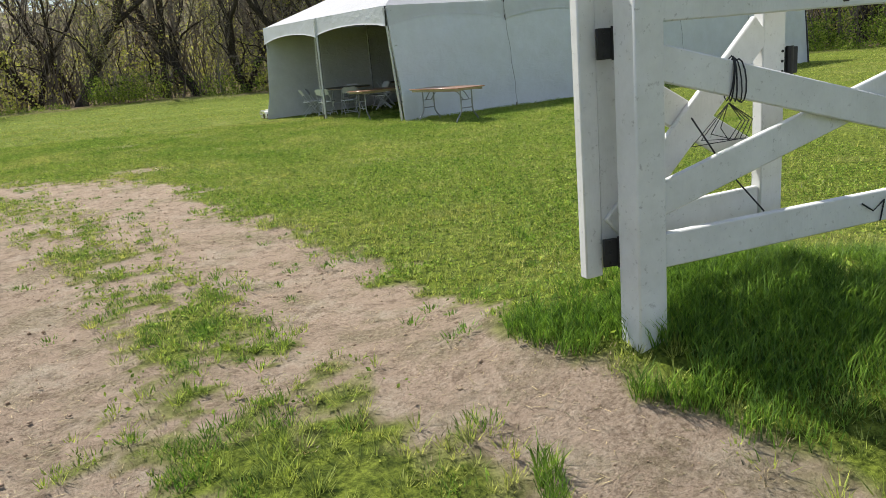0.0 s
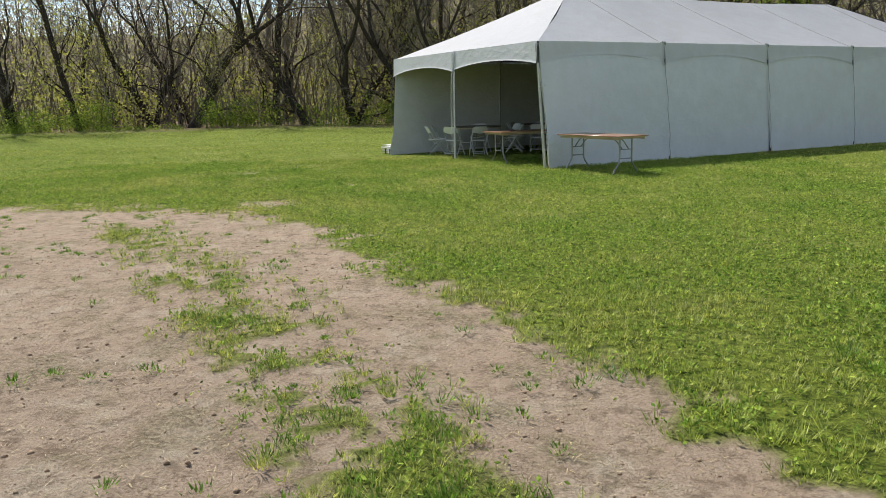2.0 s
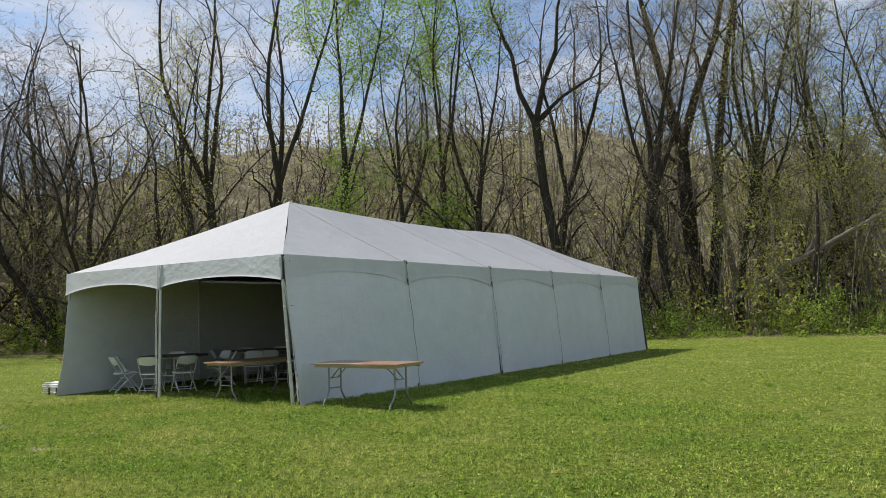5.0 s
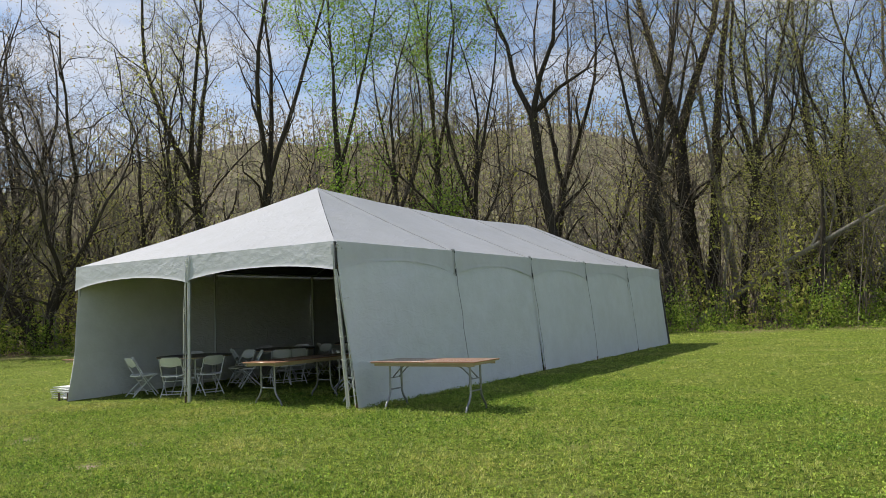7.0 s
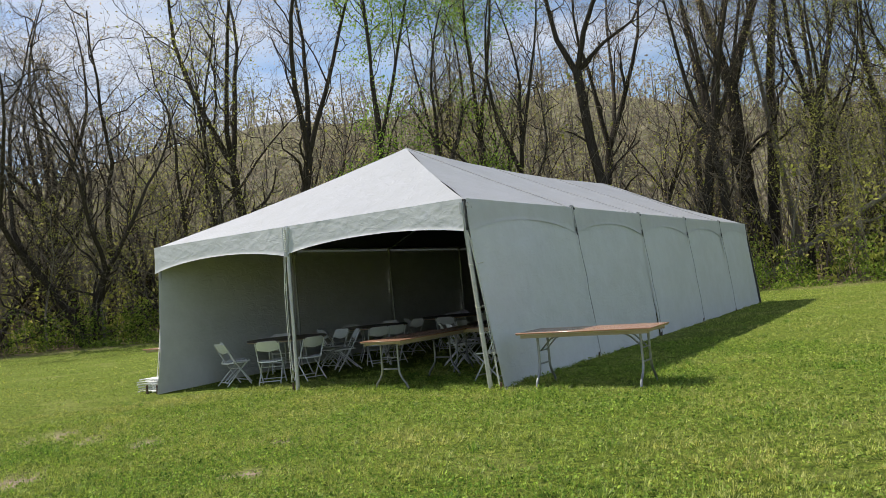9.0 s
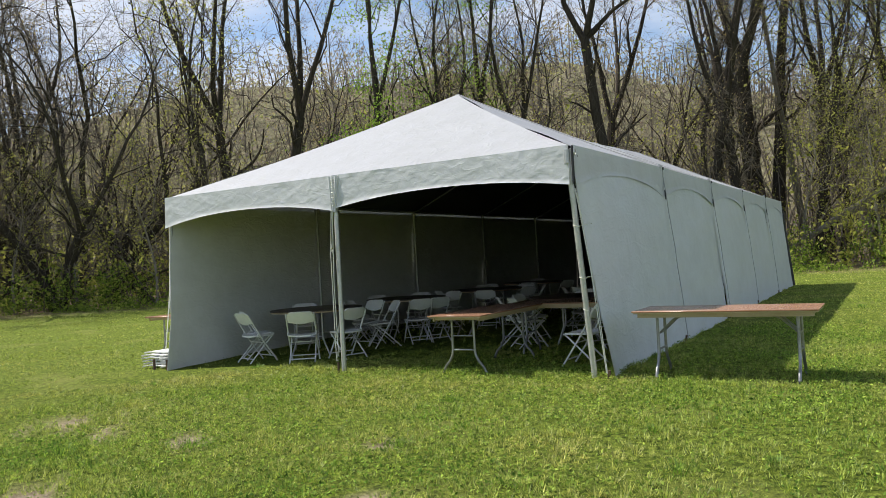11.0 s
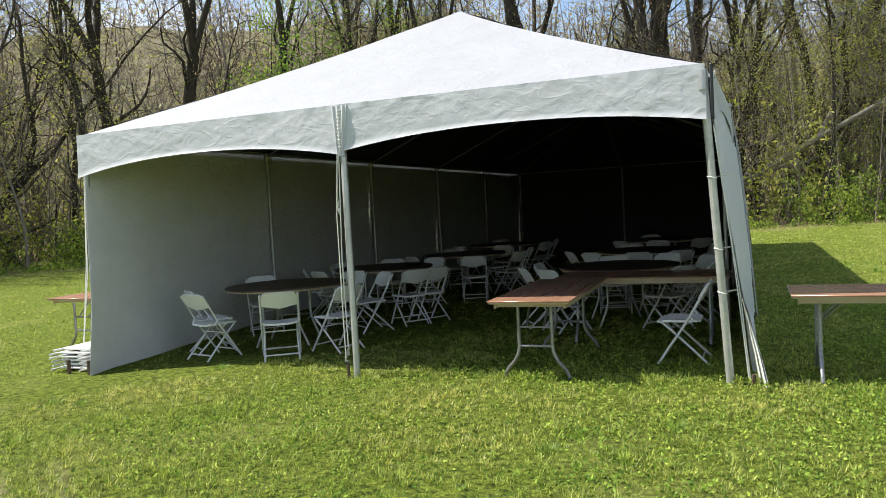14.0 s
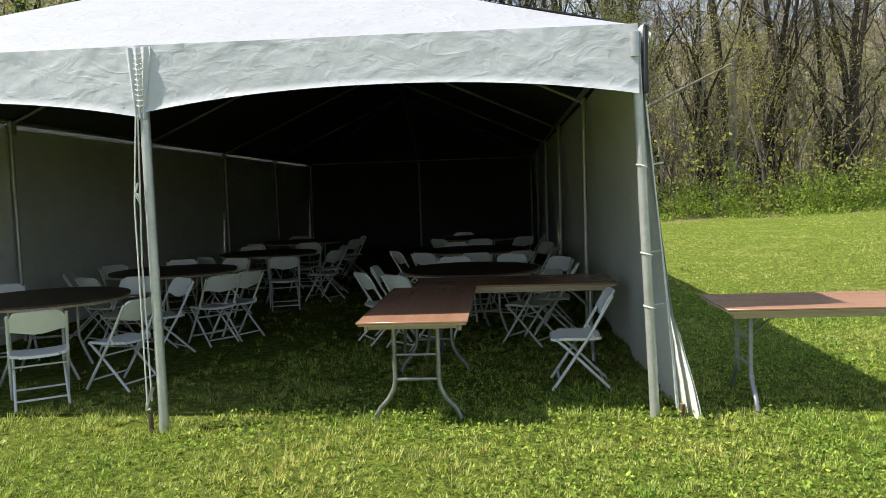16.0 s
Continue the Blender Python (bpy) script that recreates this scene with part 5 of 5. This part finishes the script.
ns = 1500
sb, sr = np.radians(rs.uniform(-66, 95, ns)), rs.uniform(60, 117, ns)
foot = np.column_stack([-3 + np.sin(sb) * sr * 1.05, 12 + np.cos(sb) * sr, ridge_z(sb, sr) - 0.5])
sh, sw = rs.uniform(3, 10, ns), rs.uniform(0.06, 0.16, ns)
lean2 = np.column_stack([rs.normal(0, 0.16, (ns, 2)) * sh[:, None], sh])
rows = []
for u in (0.0, 0.55, 1.0):
    for w in (0, 2.094, 4.189):
        rows.append(foot + lean2 * u + np.column_stack([np.cos(w) * sw, np.sin(w) * sw, 0 * sw]) * (1 - 0.85 * u))
fs = np.array([[k * 3 + j, k * 3 + (j + 1) % 3, k * 3 + 3 + (j + 1) % 3, k * 3 + 3 + j] for k in range(2) for j in range(3)])
tagged(new("far_stems", raw_mesh("far_stems", np.stack(rows, 1).reshape(-1, 3), (np.arange(ns)[:, None, None] * 9 + fs[None]).reshape(-1, 4), M_TWIG)), "bare stems of the far wooded ridge", "trees", kind="stuff")


# ---- grass ----
def blades(name, xy, h, w, mat, label, seed, lean=0.55, segs=1):
    rr = np.random.RandomState(seed)
    n = len(xy)
    z = ground_z(xy[:, 0], xy[:, 1]) - 0.004
    a = rr.uniform(0, 2 * math.pi, n)
    side = np.column_stack([np.cos(a), np.sin(a), np.zeros(n)]) * (w * rr.uniform(0.7, 1.3, n))[:, None] * 0.5
    b = rr.uniform(0, 2 * math.pi, n)
    tip = np.column_stack([np.cos(b) * lean * h, np.sin(b) * lean * h, h]) * rr.uniform(0.6, 1.2, n)[:, None]
    base = np.column_stack([xy, z])
    if segs == 1:
        v = np.stack([base - side, base + side, base + tip], 1).reshape(-1, 3)
        f = np.arange(n * 3).reshape(-1, 3)
    else:
        mid = base + tip * np.array([0.35, 0.35, 0.62])
        v = np.stack([base - side, base + side, mid + side * 0.7, mid - side * 0.7, base + tip], 1).reshape(-1, 3)
        f = np.concatenate([np.arange(n)[:, None] * 5 + np.array(t)[None] for t in ((0, 1, 2), (0, 2, 3), (3, 2, 4))])
    ob = new(name, raw_mesh(name, v, f, mat))
    return tagged(ob, label, "grass", kind="stuff")


def lawn_points(n, x0, x1, y0, y1, seed, keep):
    rr = np.random.RandomState(seed)
    x, y = rr.uniform(x0, x1, n), rr.uniform(y0, y1, n)
    ok = rr.random_sample(n) < keep(x, y)
    return np.column_stack([x[ok], y[ok]])


def lawn_keep(x, y):
    b = bareness(x, y)
    return np.clip(1.05 - 1.3 * b, 0, 1) * (0.55 + 0.6 * fbm(x * 1.3, y * 1.3, 91))


PATH_LINE = [(0.1, 0.5), (-2.7, 4.8), (-5.1, 9.2), (-6.1, 12.5), (-5.7, 16.7), (-3.4, 18.4)]


def near_keep(x, y):
    return lawn_keep(x, y) * (1 - step(3.0, 9.5, line_dist(x, y, PATH_LINE)))


def tufts(name, xy, per, spread, h, w, mat, label, seed):
    """Short splayed tufts: each blade leans out from its tuft's middle."""
    rr = np.random.RandomState(seed)
    n = len(xy) * per
    c = np.repeat(xy, per, 0)
    size = np.repeat(rr.uniform(0.55, 1.35, len(xy)), per)
    a, rad = rr.uniform(0, 2 * math.pi, n), rr.uniform(0.1, 1.0, n)
    out = np.column_stack([np.cos(a), np.sin(a)])
    root = c + out * (rad * spread * 0.5 * size)[:, None]
    hh = np.repeat(h, per) * size * rr.uniform(0.6, 1.15, n) * (1.1 - 0.45 * rad)
    reach = out * (hh * (0.2 + 0.9 * rad))[:, None] + rr.normal(0, 0.006, (n, 2))
    side = np.column_stack([-out[:, 1], out[:, 0], rr.normal(0, 0.4, n)]) * (np.repeat(w, per) * rr.uniform(0.7, 1.3, n) * 0.5)[:, None]
    base = np.column_stack([root, ground_z(root[:, 0], root[:, 1]) - 0.004])
    tip = base + np.column_stack([reach, hh])
    v = np.stack([base - side, base + side, tip], 1).reshape(-1, 3)
    tagged(new(name, raw_mesh(name, v, np.arange(n * 3).reshape(-1, 3), mat)), label, "grass", kind="stuff")


p = lawn_points(84000, -14, 6, 1.0, 23, 101, near_keep)
tufts("grass", p, 16, 0.10, 0.030 + 0.042 * step(0.32, 0.68, fbm(p[:, 0] * 2.8, p[:, 1] * 2.8, 98)), np.full(len(p), 0.0065), M_GRASS, "short mown grass in tufts", 1)
p = lawn_points(46000, -22, 18, 2.0, 30, 102, lambda x, y: lawn_keep(x, y) * step(4.0, 8.5, line_dist(x, y, PATH_LINE)))
tufts("grass", p, 9, 0.13, 0.035 + 0.035 * fbm(p[:, 0] * 0.7, p[:, 1] * 0.7, 92), np.full(len(p), 0.0095), M_GRASS, "short mown grass in tufts", 2)
p = lawn_points(52000, -60, 50, 18, 58, 103, lambda x, y: (wood_depth(x, y) < 0.5) * (0.4 + fbm(x * 0.6, y * 0.6, 94)) * step(9.0, 15.0, line_dist(x, y, PATH_LINE)))
tufts("grass", p, 5, 0.25, 0.04 + 0.03 * fbm(p[:, 0] * 0.7, p[:, 1] * 0.7, 92), np.full(len(p), 0.022), M_GRASS, "mown grass of the far field", 3)
p = lawn_points(900, -14, 9, 4.0, 24, 109, lambda x, y: lawn_keep(x, y) * 0.22)
tufts("grass_tufts", p, 60, 0.20, np.full(len(p), 0.075), np.full(len(p), 0.008), M_LONG, "darker tussocks standing out of the mown lawn", 9)
# clover and broad weeds
p = lawn_points(330000, -13, 5, 3.5, 21.5, 104, lambda x, y: lawn_keep(x, y) * (0.28 + 0.72 * step(0.42, 0.58, fbm(x * 0.8, y * 0.8, 95))))
q, f = leaf_cloud(np.column_stack([p, ground_z(p[:, 0], p[:, 1]) + 0.032]), 1, 0.012, 0.0145, 105)
tagged(new("clover", raw_mesh("clover", q, f, M_CLOVER)), "patches of clover in the lawn", "grass", kind="stuff")
# tufts in the strip between the wheel tracks, and the rank grass under the fence
rr = np.random.RandomState(17)


def tuft_points(centres, per, spread):
    c = np.repeat(np.array(centres, float), per, 0)
    return c + rr.normal(0, spread, c.shape)


cand = np.column_stack([rr.uniform(-6.5, 1.2, 2600), rr.uniform(1.8, 11.5, 2600)])
cand = cand[(line_dist(cand[:, 0], cand[:, 1], STRIP) < 0.55) & (rr.random_sample(2600) < 0.30) & (bareness(cand[:, 0], cand[:, 1]) < 0.5)]
p = tuft_points(cand, 60, 0.05)
blades("grass_tufts", p, np.full(len(p), 0.045), np.full(len(p), 0.0055), M_LONG, "ragged grass tufts between the wheel tracks", 4, 0.75, 2)
p = lawn_points(1500, -9, 2.5, 1.8, 12.5, 110, lambda x, y: (bareness(x, y) > 0.35) * step(0.42, 0.60, fbm(x * 1.6, y * 1.6, 99)) * 0.75)
tufts("grass_tufts", p, 26, 0.14, np.full(len(p), 0.04), np.full(len(p), 0.009), M_LONG, "small weeds and grass tufts on the bare track", 10)
p = lawn_points(80000, 0.35, 4.2, 2.6, 5.2, 106, lambda x, y: (1 - step(0.45, 0.85, np.abs((x - 1.9) * -0.367 + (y - 3.85) * 0.93))) * (fbm(x * 3, y * 3, 96) > 0.36) * (bareness(x, y) < 0.6))
blades("rank_grass", p, np.full(len(p), 0.115) * (0.6 + 0.8 * fbm(p[:, 0] * 2, p[:, 1] * 2, 97)) * (0.45 + 0.55 * step(-0.8, -0.15, (p[:, 0] - 1.9) * -0.367 + (p[:, 1] - 3.85) * 0.93)), np.full(len(p), 0.0055), M_LONG, "long rank grass under the fence", 5, 0.55, 2)
p = lawn_points(60000, -9, 3, 1.2, 13, 107, lambda x, y: step(0.35, 0.6, bareness(x, y)) * 0.55)
a = rr.uniform(0, math.pi, len(p))
d3 = np.column_stack([np.cos(a), np.sin(a), rr.normal(0, 0.12, len(p))]) * rr.uniform(0.006, 0.028, len(p))[:, None]
n3 = np.column_stack([-np.sin(a), np.cos(a), np.zeros(len(p))]) * 0.0016
c3 = np.column_stack([p, ground_z(p[:, 0], p[:, 1]) - 0.022])
tagged(new("straw", raw_mesh("straw", np.stack([c3 - d3 - n3, c3 + d3 - n3, c3 + d3 + n3, c3 - d3 + n3], 1).reshape(-1, 3), np.arange(len(p) * 4).reshape(-1, 4), M_STRAW)), "scattered dry clippings on the track", "straw", kind="stuff")
p = lawn_points(26000, -9, 3.0, 1.5, 13.5, 111, lambda x, y: np.exp(-((bareness(x, y) - 0.42) / 0.2) ** 2) * step(0.38, 0.58, fbm(x * 3.1, y * 3.1, 112)) * 0.6)
tufts("dry_grass", p, 9, 0.13, np.full(len(p), 0.022), np.full(len(p), 0.006), M_STRAW, "dead trampled grass along the track's edge", 12)
# clods and small stones on the track
p = lawn_points(20000, -8, 2.5, 1.5, 12, 108, lambda x, y: step(0.4, 0.7, bareness(x, y)) * 0.5)
nc = len(p)
sz = 0.004 + 0.014 * rr.random_sample(nc) ** 4
octa = np.array([(1, 0, 0), (0, 1, 0), (-1, 0, 0), (0, -1, 0), (0, 0, 0.7), (0, 0, -0.5)], float)
v = (np.column_stack([p, ground_z(p[:, 0], p[:, 1]) - 0.028])[:, None, :] + octa[None] * sz[:, None, None] * rr.uniform(0.6, 1.5, (nc, 6, 1)))
f8 = np.array([(0, 1, 4), (1, 2, 4), (2, 3, 4), (3, 0, 4), (1, 0, 5), (2, 1, 5), (3, 2, 5), (0, 3, 5)])
M_CLOD = simple("dry earth clods", (0.20, 0.135, 0.09), (0.40, 0.30, 0.21), 30, 0.95)
tagged(new("clods", raw_mesh("clods", v.reshape(-1, 3), (np.arange(nc)[:, None, None] * 6 + f8[None]).reshape(-1, 3), M_CLOD)), "dry clods and pebbles on the track", "earth", kind="stuff")
